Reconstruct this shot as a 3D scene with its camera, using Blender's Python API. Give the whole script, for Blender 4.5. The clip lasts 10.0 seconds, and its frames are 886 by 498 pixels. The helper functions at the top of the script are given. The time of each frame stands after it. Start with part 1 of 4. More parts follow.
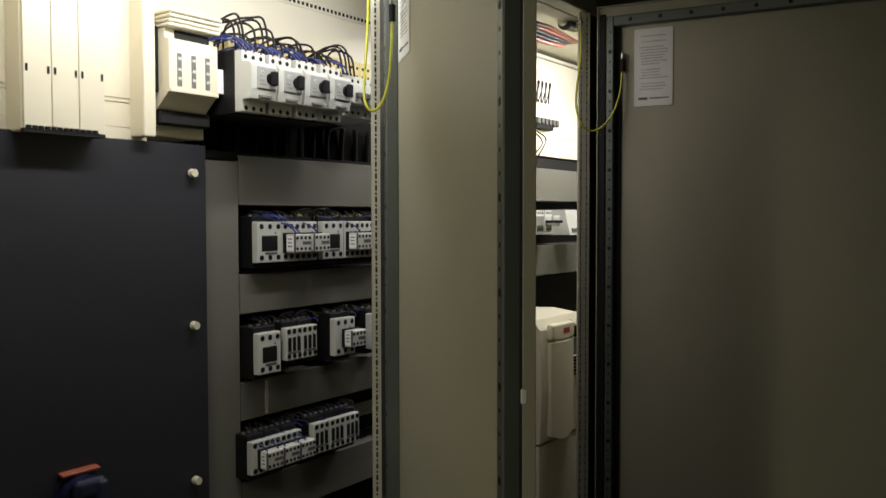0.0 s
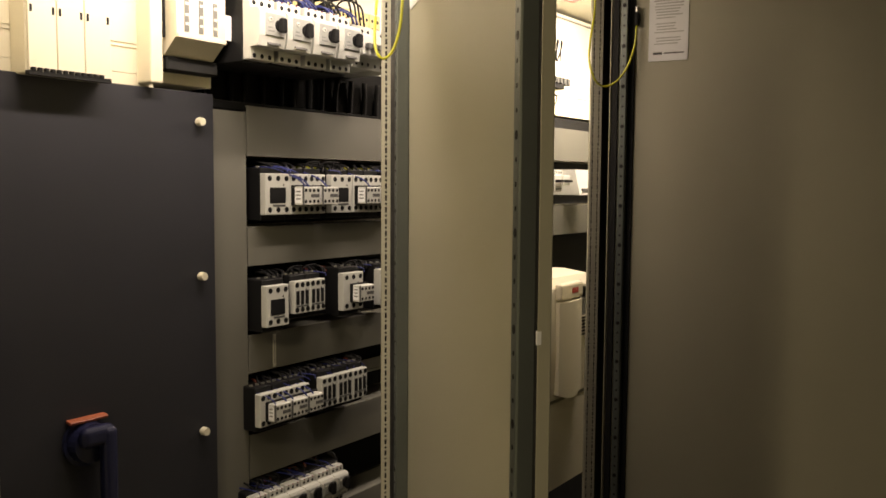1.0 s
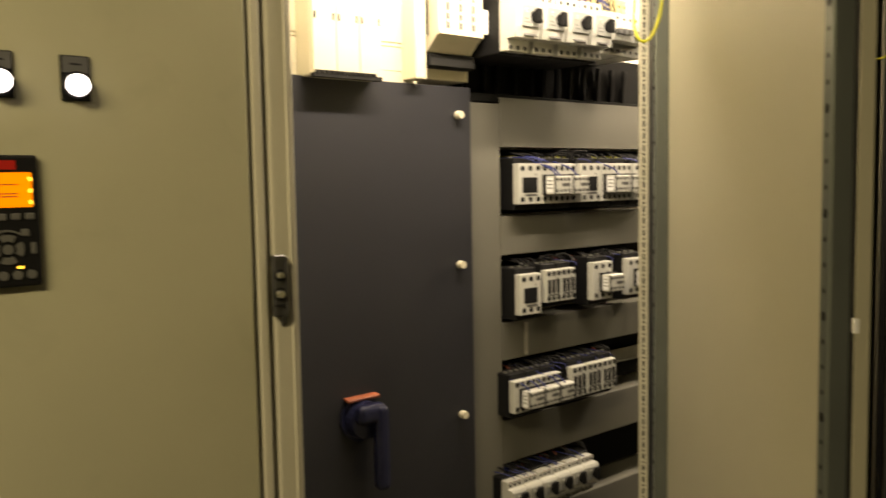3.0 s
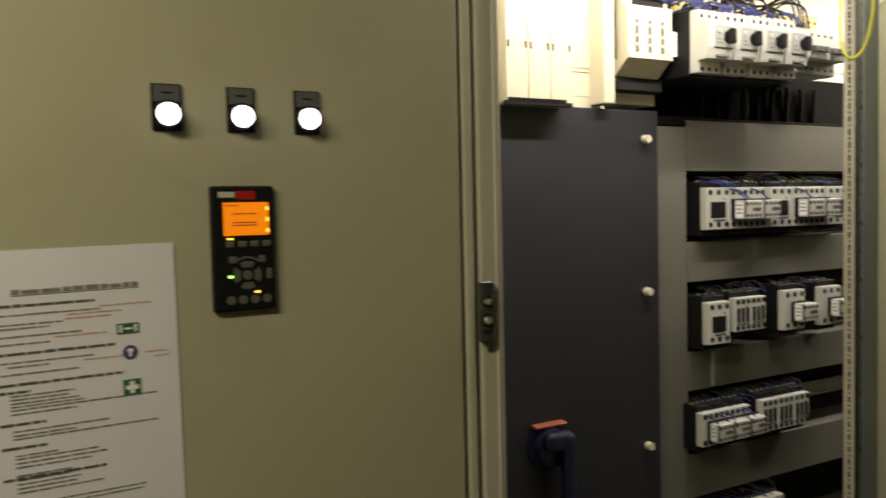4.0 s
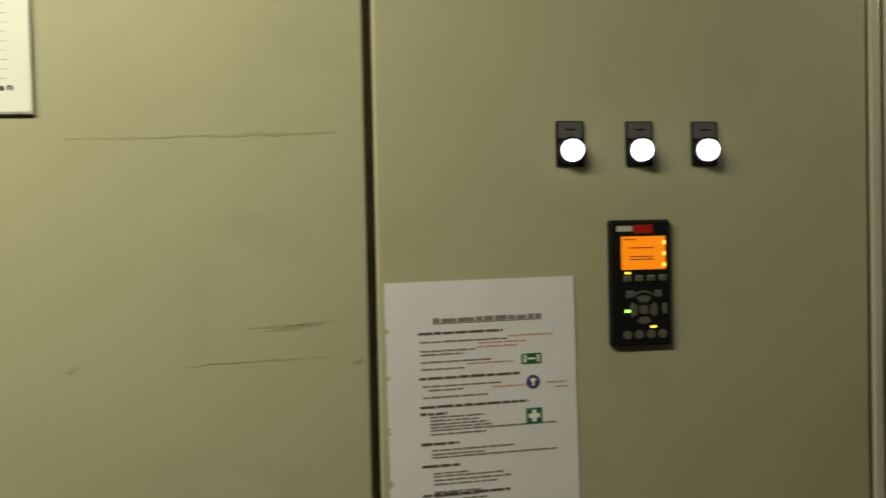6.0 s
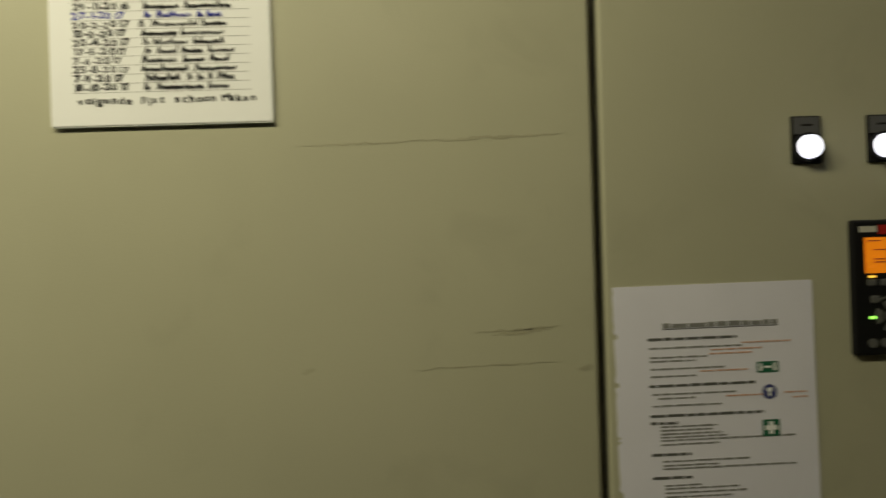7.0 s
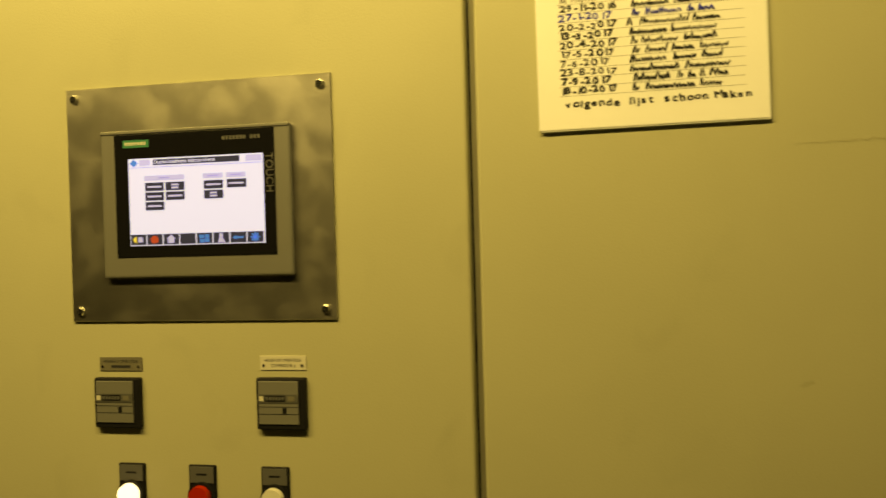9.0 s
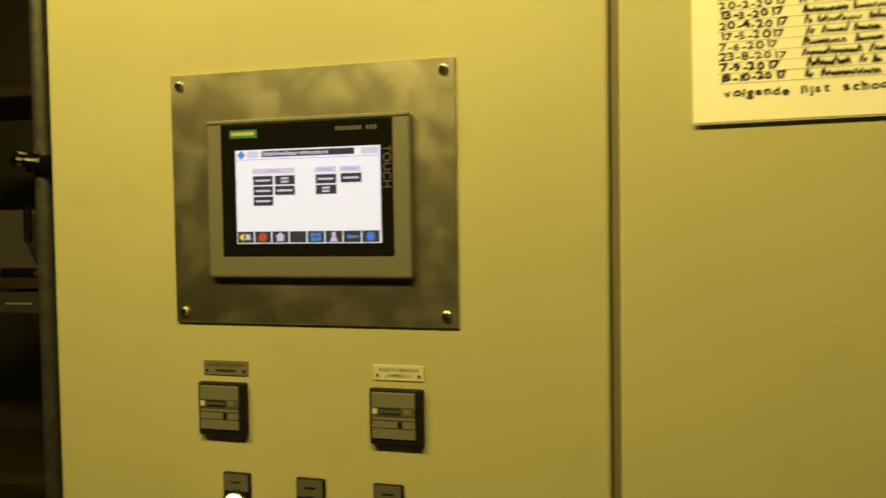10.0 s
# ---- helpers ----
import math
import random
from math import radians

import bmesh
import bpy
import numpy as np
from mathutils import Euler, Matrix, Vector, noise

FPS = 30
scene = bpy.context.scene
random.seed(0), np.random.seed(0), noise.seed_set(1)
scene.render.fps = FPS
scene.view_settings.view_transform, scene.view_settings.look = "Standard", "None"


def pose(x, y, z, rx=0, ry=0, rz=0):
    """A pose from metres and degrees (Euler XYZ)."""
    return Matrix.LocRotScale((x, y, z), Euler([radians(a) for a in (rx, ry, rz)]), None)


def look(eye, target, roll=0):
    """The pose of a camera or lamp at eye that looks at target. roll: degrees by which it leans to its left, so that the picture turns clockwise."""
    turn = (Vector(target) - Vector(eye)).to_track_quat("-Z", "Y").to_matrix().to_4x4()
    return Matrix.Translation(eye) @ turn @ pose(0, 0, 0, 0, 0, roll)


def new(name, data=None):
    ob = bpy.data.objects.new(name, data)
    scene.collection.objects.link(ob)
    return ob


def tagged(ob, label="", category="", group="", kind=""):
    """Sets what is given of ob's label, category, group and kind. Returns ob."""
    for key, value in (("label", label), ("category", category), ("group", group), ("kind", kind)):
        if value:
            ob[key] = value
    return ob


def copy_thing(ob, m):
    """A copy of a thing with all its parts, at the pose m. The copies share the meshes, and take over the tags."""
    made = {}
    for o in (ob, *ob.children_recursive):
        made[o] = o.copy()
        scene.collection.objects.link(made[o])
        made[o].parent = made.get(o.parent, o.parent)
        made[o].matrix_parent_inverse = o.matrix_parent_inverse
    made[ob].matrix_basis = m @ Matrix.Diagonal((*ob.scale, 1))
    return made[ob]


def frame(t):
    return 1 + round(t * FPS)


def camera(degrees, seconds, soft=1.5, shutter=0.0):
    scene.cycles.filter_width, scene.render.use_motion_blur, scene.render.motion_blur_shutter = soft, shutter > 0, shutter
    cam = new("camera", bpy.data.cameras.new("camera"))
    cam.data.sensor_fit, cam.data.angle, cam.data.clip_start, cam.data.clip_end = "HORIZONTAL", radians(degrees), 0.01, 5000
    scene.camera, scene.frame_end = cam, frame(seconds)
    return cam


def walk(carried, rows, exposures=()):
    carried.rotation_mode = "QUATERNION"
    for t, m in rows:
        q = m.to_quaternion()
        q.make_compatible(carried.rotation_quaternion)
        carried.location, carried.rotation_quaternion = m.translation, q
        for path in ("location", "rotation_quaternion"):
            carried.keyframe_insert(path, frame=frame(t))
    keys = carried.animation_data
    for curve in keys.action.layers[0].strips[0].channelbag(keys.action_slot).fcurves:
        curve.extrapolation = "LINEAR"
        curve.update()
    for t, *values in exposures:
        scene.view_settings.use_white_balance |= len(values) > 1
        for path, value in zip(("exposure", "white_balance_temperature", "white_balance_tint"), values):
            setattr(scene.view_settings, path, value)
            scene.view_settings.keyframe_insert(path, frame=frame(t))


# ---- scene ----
cam = camera(55.2, 10.0, shutter=0.5)
PATH = [
    (0, (-0.181, 0.009, 1.659), (1.454, 1.158, 1.585), -0.1),
    (0.5, (-0.173, 0.018, 1.641), (1.461, 1.165, 1.525), 0.3),
    (1, (-0.171, 0.027, 1.628), (1.453, 1.184, 1.479), 0.4),
    (1.5, (-0.182, 0.033, 1.616), (1.403, 1.238, 1.43), 0.1),
    (2, (-0.192, 0.054, 1.608), (1.328, 1.337, 1.401), -0.0),
    (2.5, (-0.204, 0.069, 1.612), (1.222, 1.457, 1.416), -0.5),
    (2.7, (-0.214, 0.075, 1.614), (1.158, 1.519, 1.432), -0.8),
    (3.8, (-0.274, 0.126, 1.625), (0.794, 1.814, 1.514), -1.1),
    (4, (-0.295, 0.136, 1.624), (0.724, 1.854, 1.525), -1.3),
    (4.5, (-0.321, 0.152, 1.63), (0.551, 1.95, 1.556), -1.5),
    (5, (-0.355, 0.168, 1.637), (0.359, 2.035, 1.577), -1.6),
    (5.5, (-0.383, 0.179, 1.641), (0.181, 2.098, 1.597), -1.4),
    (6.8, (-0.461, 0.197, 1.632), (-0.326, 2.193, 1.63), -1.4),
    (7, (-0.499, 0.21, 1.625), (-0.399, 2.207, 1.647), -1.6),
    (7.5, (-0.569, 0.207, 1.646), (-0.655, 2.205, 1.628), -2.2),
    (8, (-0.681, 0.194, 1.646), (-0.813, 2.189, 1.636), -2.4),
    (8.5, (-0.722, 0.202, 1.653), (-1.007, 2.182, 1.635), -2.1),
    (9, (-0.763, 0.219, 1.662), (-1.162, 2.179, 1.635), -1.6),
    (9.5, (-0.801, 0.257, 1.675), (-1.259, 2.203, 1.638), -0.9),
    (10, (-0.836, 0.283, 1.687), (-1.394, 2.202, 1.608), -0.9),
]
EXPOSURES = [(0, -0.95, 5680, 15), (0.5, -0.45, 6400, 20), (1.0, -0.22, 6950, 23), (2.0, 0.4, 7600, 22), (2.7, 0.45, 7800, 18), (4.0, -0.32, 6380, 15), (5.5, -0.06, 6050, 9), (6.8, -0.66, 6050, 12), (7.5, -0.88, 6100, 10), (8.0, -0.57, 7500, 5),
             (8.5, -0.55, 13500, 0), (9.0, -0.55, 50000, -3), (10.0, -0.5, 55000, -12)]
walk(cam, [(t, look(eye, target, roll)) for t, eye, target, roll in PATH], EXPOSURES)

# ---- light ----
world = bpy.data.worlds.new("world")
scene.world = world
world.use_nodes = True
world.node_tree.nodes["Background"].inputs[0].default_value = (0.9, 0.95, 1.0, 1)
world.node_tree.nodes["Background"].inputs[1].default_value = 0.016


def area_lamp(name, eye, target, sx, sy, watts, colour):
    data = bpy.data.lights.new(name, "AREA")
    data.shape, data.size, data.size_y, data.energy, data.color = "RECTANGLE", sx, sy, watts, colour
    ob = new(name, data)
    ob.matrix_world = look(eye, target)
    return ob


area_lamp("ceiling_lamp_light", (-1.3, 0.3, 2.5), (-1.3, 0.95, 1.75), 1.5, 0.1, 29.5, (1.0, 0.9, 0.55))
area_lamp("cabinet_lamp_light", (0.85, 1.025, 2.175), (0.85, 1.42, 1.93), 0.9, 0.03, 11, (1.0, 0.92, 0.74))
# Unseen lamp in the middle bay, placed to light the wide open door.
area_lamp("cabinet_lamp_light", (1.55, 1.2, 2.16), (1.65, 1.12, 1.4), 0.4, 0.03, 3.2, (1.0, 0.88, 0.68))
area_lamp("cabinet_lamp_light", (2.35, 1.09, 2.165), (2.35, 1.4, 1.7), 0.7, 0.03, 14, (1.0, 0.92, 0.74))


# ---- materials ----
def material(name, colour, rough=0.5, metal=0.0, var=0.06, scale=6.0, bump=0.02, fine=260.0, glow=0.0, coat=0.0, smudge=0.0):
    m = bpy.data.materials.new(name)
    m.use_nodes = True
    nt = m.node_tree
    b = nt.nodes["Principled BSDF"]
    b.inputs["Roughness"].default_value = rough
    b.inputs["Metallic"].default_value = metal
    b.inputs["Coat Weight"].default_value = coat
    co = nt.nodes.new("ShaderNodeNewGeometry")
    big = nt.nodes.new("ShaderNodeTexNoise")
    big.inputs["Scale"].default_value, big.inputs["Detail"].default_value = scale, 5
    nt.links.new(co.outputs["Position"], big.inputs["Vector"])
    small = nt.nodes.new("ShaderNodeTexNoise")
    small.inputs["Scale"].default_value, small.inputs["Detail"].default_value = fine, 2
    nt.links.new(co.outputs["Position"], small.inputs["Vector"])
    ramp = nt.nodes.new("ShaderNodeMix")
    ramp.data_type = "RGBA"
    ramp.inputs[6].default_value = (*[max(0, c * (1 - 2 * var)) for c in colour], 1)
    ramp.inputs[7].default_value = (*[min(1, c * (1 + 2 * var)) for c in colour], 1)
    nt.links.new(big.outputs["Fac"], ramp.inputs[0])
    out = ramp.outputs[2]
    if smudge:
        spots = nt.nodes.new("ShaderNodeTexNoise")
        spots.inputs["Scale"].default_value, spots.inputs["Detail"].default_value, spots.inputs["Distortion"].default_value = 11, 8, 0.6
        nt.links.new(co.outputs["Position"], spots.inputs["Vector"])
        lift = nt.nodes.new("ShaderNodeMapRange")
        lift.inputs["From Min"].default_value, lift.inputs["From Max"].default_value = 0.58, 0.74
        lift.inputs["To Max"].default_value = smudge
        nt.links.new(spots.outputs["Fac"], lift.inputs["Value"])
        dirt = nt.nodes.new("ShaderNodeMix")
        dirt.data_type = "RGBA"
        dirt.inputs[7].default_value = (0.16, 0.14, 0.09, 1)
        nt.links.new(lift.outputs["Result"], dirt.inputs[0])
        nt.links.new(out, dirt.inputs[6])
        out = dirt.outputs[2]
    nt.links.new(out, b.inputs["Base Color"])
    rr = nt.nodes.new("ShaderNodeMapRange")
    rr.inputs["To Min"].default_value, rr.inputs["To Max"].default_value = max(0.02, rough - 0.1), min(1, rough + 0.1)
    nt.links.new(big.outputs["Fac"], rr.inputs["Value"])
    nt.links.new(rr.outputs["Result"], b.inputs["Roughness"])
    if bump:
        bp = nt.nodes.new("ShaderNodeBump")
        bp.inputs["Strength"].default_value, bp.inputs["Distance"].default_value = bump * 5, 0.001
        nt.links.new(small.outputs["Fac"], bp.inputs["Height"])
        nt.links.new(bp.outputs["Normal"], b.inputs["Normal"])
    if glow:
        b.inputs["Emission Color"].default_value = (*colour, 1)
        b.inputs["Emission Strength"].default_value = glow
    return m


PAINT = material("pebble_grey_paint", (0.465, 0.455, 0.33), 0.42, var=0.05, scale=4, bump=0.03, fine=420, smudge=0.1)
PAINT_IN = material("pebble_grey_inside", (0.46, 0.44, 0.34), 0.5, var=0.04, scale=3, bump=0.03, fine=420)
# Pale posts; on the folded one the paleness stands in for brighter light.
PALE_LIT_POST = material("pale_lit_post_paint", (0.58, 0.56, 0.47), 0.45, var=0.05, scale=8, bump=0.02)
PLATE = material("cream_mounting_plate", (0.76, 0.73, 0.63), 0.45, var=0.03, bump=0.01)
CREAM = material("cream_plastic", (0.75, 0.7, 0.55), 0.45, var=0.03, bump=0.01)
YELLOWISH = material("yellow_cream_plastic", (0.66, 0.56, 0.24), 0.45, var=0.08, scale=60, bump=0.01)
WHITE = material("light_grey_plastic", (0.57, 0.575, 0.545), 0.42, var=0.04, scale=20, bump=0.01)
BLACK = material("black_plastic", (0.009, 0.009, 0.01), 0.58, var=0.1, bump=0.02)
SOOT = material("matt_black_plastic", (0.006, 0.006, 0.006), 0.85, var=0.1, bump=0.01)
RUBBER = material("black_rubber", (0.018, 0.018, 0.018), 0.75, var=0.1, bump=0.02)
DUCT = material("grey_duct_plastic", (0.17, 0.166, 0.143), 0.5, var=0.05, scale=5, bump=0.01)
DARK = material("dark_blue_grey_panel", (0.022, 0.023, 0.031), 0.52, var=0.08, scale=4, bump=0.03, fine=500)
ZINC = material("zinc_plated_steel", (0.46, 0.46, 0.42), 0.38, 0.85, var=0.12, scale=30, bump=0.02)
GREYSTEEL = material("blue_grey_steel", (0.16, 0.178, 0.17), 0.45, 0.5, var=0.1, scale=8, bump=0.02)
LATCH = material("dark_worn_steel_and_shade", (0.1, 0.1, 0.1), 0.4, 0.7, var=0.2, scale=60, bump=0.03)
DARKCLAMP = material("glossy_dark_steel", (0.03, 0.03, 0.03), 0.2, 0.9, var=0.2, scale=60, bump=0.02)
BRUSHED = material("brushed_stainless", (0.55, 0.53, 0.48), 0.34, 1.0, var=0.1, scale=38, bump=0.02, fine=900)
nt = BRUSHED.node_tree
geo = nt.nodes.new("ShaderNodeNewGeometry")
blot = nt.nodes.new("ShaderNodeTexNoise")
blot.inputs["Scale"].default_value, blot.inputs["Detail"].default_value, blot.inputs["Distortion"].default_value = 19, 8, 0.3
nt.links.new(geo.outputs["Position"], blot.inputs["Vector"])
step = nt.nodes.new("ShaderNodeMapRange")
step.inputs["From Min"].default_value, step.inputs["From Max"].default_value = 0.46, 0.6
step.inputs["To Min"].default_value, step.inputs["To Max"].default_value = 0.355, 0.415
nt.links.new(blot.outputs["Fac"], step.inputs["Value"])
nt.links.new(step.outputs["Result"], nt.nodes["Principled BSDF"].inputs["Roughness"])
CHROME = material("polished_screw", (0.7, 0.7, 0.68), 0.15, 1.0, var=0.03, bump=0)
PAPER = material("white_paper", (0.9, 0.905, 0.925), 0.85, var=0.02, scale=14, bump=0.01)
BRIGHTPAPER = material("bright_copy_paper", (0.8, 0.79, 0.92), 0.85, var=0.03, scale=14, bump=0.01)
INK = material("black_ink", (0.02, 0.02, 0.022), 0.8, var=0.05, bump=0)
HEADINK = material("grey_heading_ink", (0.1, 0.1, 0.1), 0.85, var=0.2, scale=200, bump=0)
GREYINK = material("grey_ink", (0.22, 0.22, 0.22), 0.85, var=0.2, scale=200, bump=0)
BLUEINK = material("blue_ink", (0.03, 0.04, 0.4), 0.8, var=0.05, bump=0)
FAINTINK = material("faded_grey_ink", (0.5, 0.5, 0.5), 0.85, var=0.1, scale=150, bump=0)
REDINK = material("faded_red_ink", (0.6, 0.36, 0.27), 0.85, var=0.15, scale=120, bump=0)
GREEN = material("green_sign", (0.01, 0.12, 0.06), 0.7, var=0.05, bump=0)
BLUESIGN = material("blue_sign", (0.05, 0.06, 0.22), 0.7, var=0.05, bump=0)
LOGO_GREEN = material("green_logo", (0.02, 0.2, 0.12), 0.5, var=0.03, bump=0)
RED = material("red_plastic", (0.45, 0.02, 0.015), 0.35, var=0.05, bump=0)
FERRULE = material("dark_red_plastic", (0.2, 0.03, 0.03), 0.5, var=0.05, bump=0)
ORANGE = material("orange_red_plate", (0.4, 0.11, 0.055), 0.45, var=0.05, bump=0)
NAVY = material("navy_handle", (0.014, 0.017, 0.055), 0.36, var=0.08, bump=0.02)
HMIGREY = material("hmi_silver_grey", (0.2, 0.2, 0.19), 0.45, 0.3, var=0.03, bump=0.01)
GLASS = material("black_screen_glass", (0.008, 0.008, 0.009), 0.12, var=0.02, bump=0)
COUNTER = material("dark_grey_counter", (0.09, 0.09, 0.085), 0.45, var=0.06, bump=0.01)
COUNTER_L = material("grey_counter_band", (0.16, 0.16, 0.15), 0.45, var=0.06, bump=0.01)
LABEL_D = material("dark_grey_label", (0.1, 0.1, 0.1), 0.5, var=0.05, bump=0)
LABEL_W = material("engraved_label", (0.6, 0.58, 0.5), 0.45, var=0.05, bump=0)
LABEL_F = material("grey_setting_field", (0.33, 0.34, 0.33), 0.4, var=0.12, scale=140, bump=0)
LABEL_G = material("aged_label", (0.16, 0.15, 0.12), 0.5, var=0.1, bump=0)
KEY = material("grey_key", (0.12, 0.12, 0.115), 0.5, var=0.05, bump=0)
LAMP_ON = material("lit_white_lens", (1.0, 0.98, 1.0), 0.3, var=0, bump=0, glow=2.6)
LAMP_OFF = material("unlit_white_lens", (0.75, 0.74, 0.66), 0.3, var=0.02, bump=0)
LCD = material("amber_display", (1.0, 0.26, 0.004), 0.3, var=0, bump=0, glow=0.72)
LCD_HOT = material("amber_highlight", (1.0, 0.55, 0.05), 0.3, var=0, bump=0, glow=2.5)
LED_G = material("green_led", (0.4, 1.0, 0.1), 0.3, var=0, bump=0, glow=3)
SCREEN = material("lit_touch_screen", (0.33, 0.4, 1.0), 0.25, var=0, bump=0, glow=1.75)
S_BUTTON = material("screen_button", (0.03, 0.035, 0.1), 0.25, var=0, bump=0, glow=0.5)
S_HEAD = material("screen_heading", (0.2, 0.22, 0.8), 0.25, var=0, bump=0, glow=1.3)
S_BLUE = material("screen_icon", (0.02, 0.16, 0.95), 0.25, var=0, bump=0, glow=0.9)
S_PALE = material("screen_pale_heading", (0.27, 0.31, 0.95), 0.25, var=0, bump=0, glow=1.35)
S_RED = material("screen_icon_red", (0.36, 0.06, 0.05), 0.25, var=0, bump=0, glow=0.7)
S_YELLOW = material("screen_icon_yellow", (0.55, 0.5, 0.16), 0.25, var=0, bump=0, glow=0.8)
WIRE_K = material("black_wire", (0.009, 0.009, 0.01), 0.5, var=0.05, bump=0)
WIRE_B = material("blue_wire", (0.015, 0.025, 0.16), 0.4, var=0.05, bump=0)
WIRE_R = material("brown_red_wire", (0.13, 0.03, 0.015), 0.4, var=0.05, bump=0)
WIRE_Y = material("yellow_green_wire", (0.52, 0.52, 0.03), 0.4, var=0.18, scale=60, bump=0)
for dull in (BLACK, SOOT, RUBBER, WIRE_K):
    dull.node_tree.nodes["Principled BSDF"].inputs["Specular IOR Level"].default_value = 0.2
STAIN = material("faint_grime", (0.4, 0.38, 0.268), 0.5, var=0.14, scale=40, bump=0)
WALLMAT = material("dark_plaster", (0.16, 0.15, 0.12), 0.85, var=0.15, scale=2, bump=0.05)
CONCRETE = material("concrete_floor", (0.22, 0.21, 0.19), 0.7, var=0.15, scale=3, bump=0.05)
WOOD = material("brown_board", (0.07, 0.05, 0.032), 0.6, var=0.15, scale=12, bump=0.03)


# ---- builders ----
def box(bm, x0, x1, y0, y1, z0, z1, bevel=0.0, seg=1):
    r = bmesh.ops.create_cube(bm, size=1)
    vs = r["verts"]
    for v in vs:
        v.co = Vector((x0 + (v.co.x + 0.5) * (x1 - x0), y0 + (v.co.y + 0.5) * (y1 - y0), z0 + (v.co.z + 0.5) * (z1 - z0)))
    if bevel:
        es = list({e for v in vs for e in v.link_edges})
        bmesh.ops.bevel(bm, geom=es, offset=bevel, segments=seg, profile=0.5, affect="EDGES")
    return bm


def one_box(*a, **k):
    return box(bmesh.new(), *a, **k)


def prism(bm, profile, x0, x1):
    """A closed outline of (y, z) drawn out from x0 to x1."""
    a = [bm.verts.new((x0, y, z)) for y, z in profile]
    b = [bm.verts.new((x1, y, z)) for y, z in profile]
    n = len(profile)
    for i in range(n):
        bm.faces.new((a[i], a[(i + 1) % n], b[(i + 1) % n], b[i]))
    bm.faces.new(a[::-1])
    bm.faces.new(b)
    bmesh.ops.recalc_face_normals(bm, faces=bm.faces[:])
    return bm


def disc(bm, x, y, z, r, depth, n=20, r2=None, axis="y"):
    """A round post from y towards the viewer, depth long."""
    q = bmesh.ops.create_cone(bm, cap_ends=True, segments=n, radius1=r, radius2=r if r2 is None else r2, depth=depth)
    turn = Matrix.Rotation(radians(90), 4, "X") if axis == "y" else (Matrix.Rotation(radians(90), 4, "Y") if axis == "x" else Matrix())
    shift = {"y": (x, y - depth / 2, z), "x": (x + depth / 2, y, z), "z": (x, y, z + depth / 2)}[axis]
    bmesh.ops.transform(bm, matrix=Matrix.Translation(shift) @ turn, verts=q["verts"])
    return bm


def tube(bm, pts, r, n=6, steps=5):
    """A round wire along a smooth line through pts."""
    P = [Vector(p) for p in pts]
    P = [P[0] * 2 - P[1], *P, P[-1] * 2 - P[-2]]
    line = []
    for i in range(1, len(P) - 2):
        for k in range(steps + (i == len(P) - 3)):
            t = k / steps
            a, b, c, d = P[i - 1], P[i], P[i + 1], P[i + 2]
            line.append(0.5 * (2 * b + (c - a) * t + (2 * a - 5 * b + 4 * c - d) * t * t + (3 * b - a - 3 * c + d) * t ** 3))
    rings = []
    for i, p in enumerate(line):
        d = (line[min(i + 1, len(line) - 1)] - line[max(i - 1, 0)]).normalized()
        u = d.cross(Vector((0.31, 0.2, 0.93))).normalized()
        w = d.cross(u)
        rings.append([bm.verts.new(p + r * (math.cos(2 * math.pi * j / n) * u + math.sin(2 * math.pi * j / n) * w)) for j in range(n)])
    for a, b in zip(rings, rings[1:]):
        for j in range(n):
            bm.faces.new((a[j], a[(j + 1) % n], b[(j + 1) % n], b[j]))
    bm.faces.new(rings[0][::-1])
    bm.faces.new(rings[-1])
    for f in bm.faces:
        f.smooth = True
    return bm


def mesh_of(name, bm, mat):
    me = bpy.data.meshes.new(name)
    bm.to_mesh(me)
    bm.free()
    me.materials.append(mat)
    return me


def part(name, bm, mat, parent, label=""):
    ob = new(name, mesh_of(name, bm, mat))
    ob.parent = parent
    return tagged(ob, label)


def thing(name, at, label, category, group="", turn=0.0):
    ob = new(name)
    ob.empty_display_size = 0.05
    ob.matrix_basis = pose(*at, 0, 0, turn)
    return tagged(ob, label, category, group)


def solid(name, bm, mat, label, category="", group="", kind=""):
    return tagged(new(name, mesh_of(name, bm, mat)), label, category, group, kind)


GLYPHS = {}


def words(name, text, size, x, y, z, mat, parent, spin=0.0, across=1.0, align="LEFT", bold=0.0):
    """Raised lettering on a face that looks towards -y."""
    key = (text, align)
    if key not in GLYPHS:
        cu = bpy.data.curves.new("lettering", "FONT")
        cu.body, cu.size, cu.extrude, cu.align_x = text, 1.0, 0.02, align
        tmp = bpy.data.objects.new("lettering", cu)
        GLYPHS[key] = bpy.data.meshes.new_from_object(tmp)
        bpy.data.objects.remove(tmp)
    me = GLYPHS[key].copy()
    me.transform(pose(x, y, z) @ pose(0, 0, 0, 0, spin, 0) @ pose(0, 0, 0, 90, 0, 0) @ Matrix.Diagonal((across * size, size, size, 1)))
    if bold:
        thick = bmesh.new()
        for i, (dx, dz) in enumerate(((0, 0), (bold, 0), (bold / 2, bold), (0, bold * 0.6))):
            again = me.copy()
            again.transform(Matrix.Translation((dx, -0.00002 * i, dz)))
            thick.from_mesh(again)
            bpy.data.meshes.remove(again)
        thick.to_mesh(me)
        thick.free()
    me.materials.clear()
    me.materials.append(mat)
    ob = new(name, me)
    ob.parent = parent
    return ob


# ---- room shell ----
def structure(name, bm, mat, label):
    return solid(name, bm, mat, label, kind="structure")


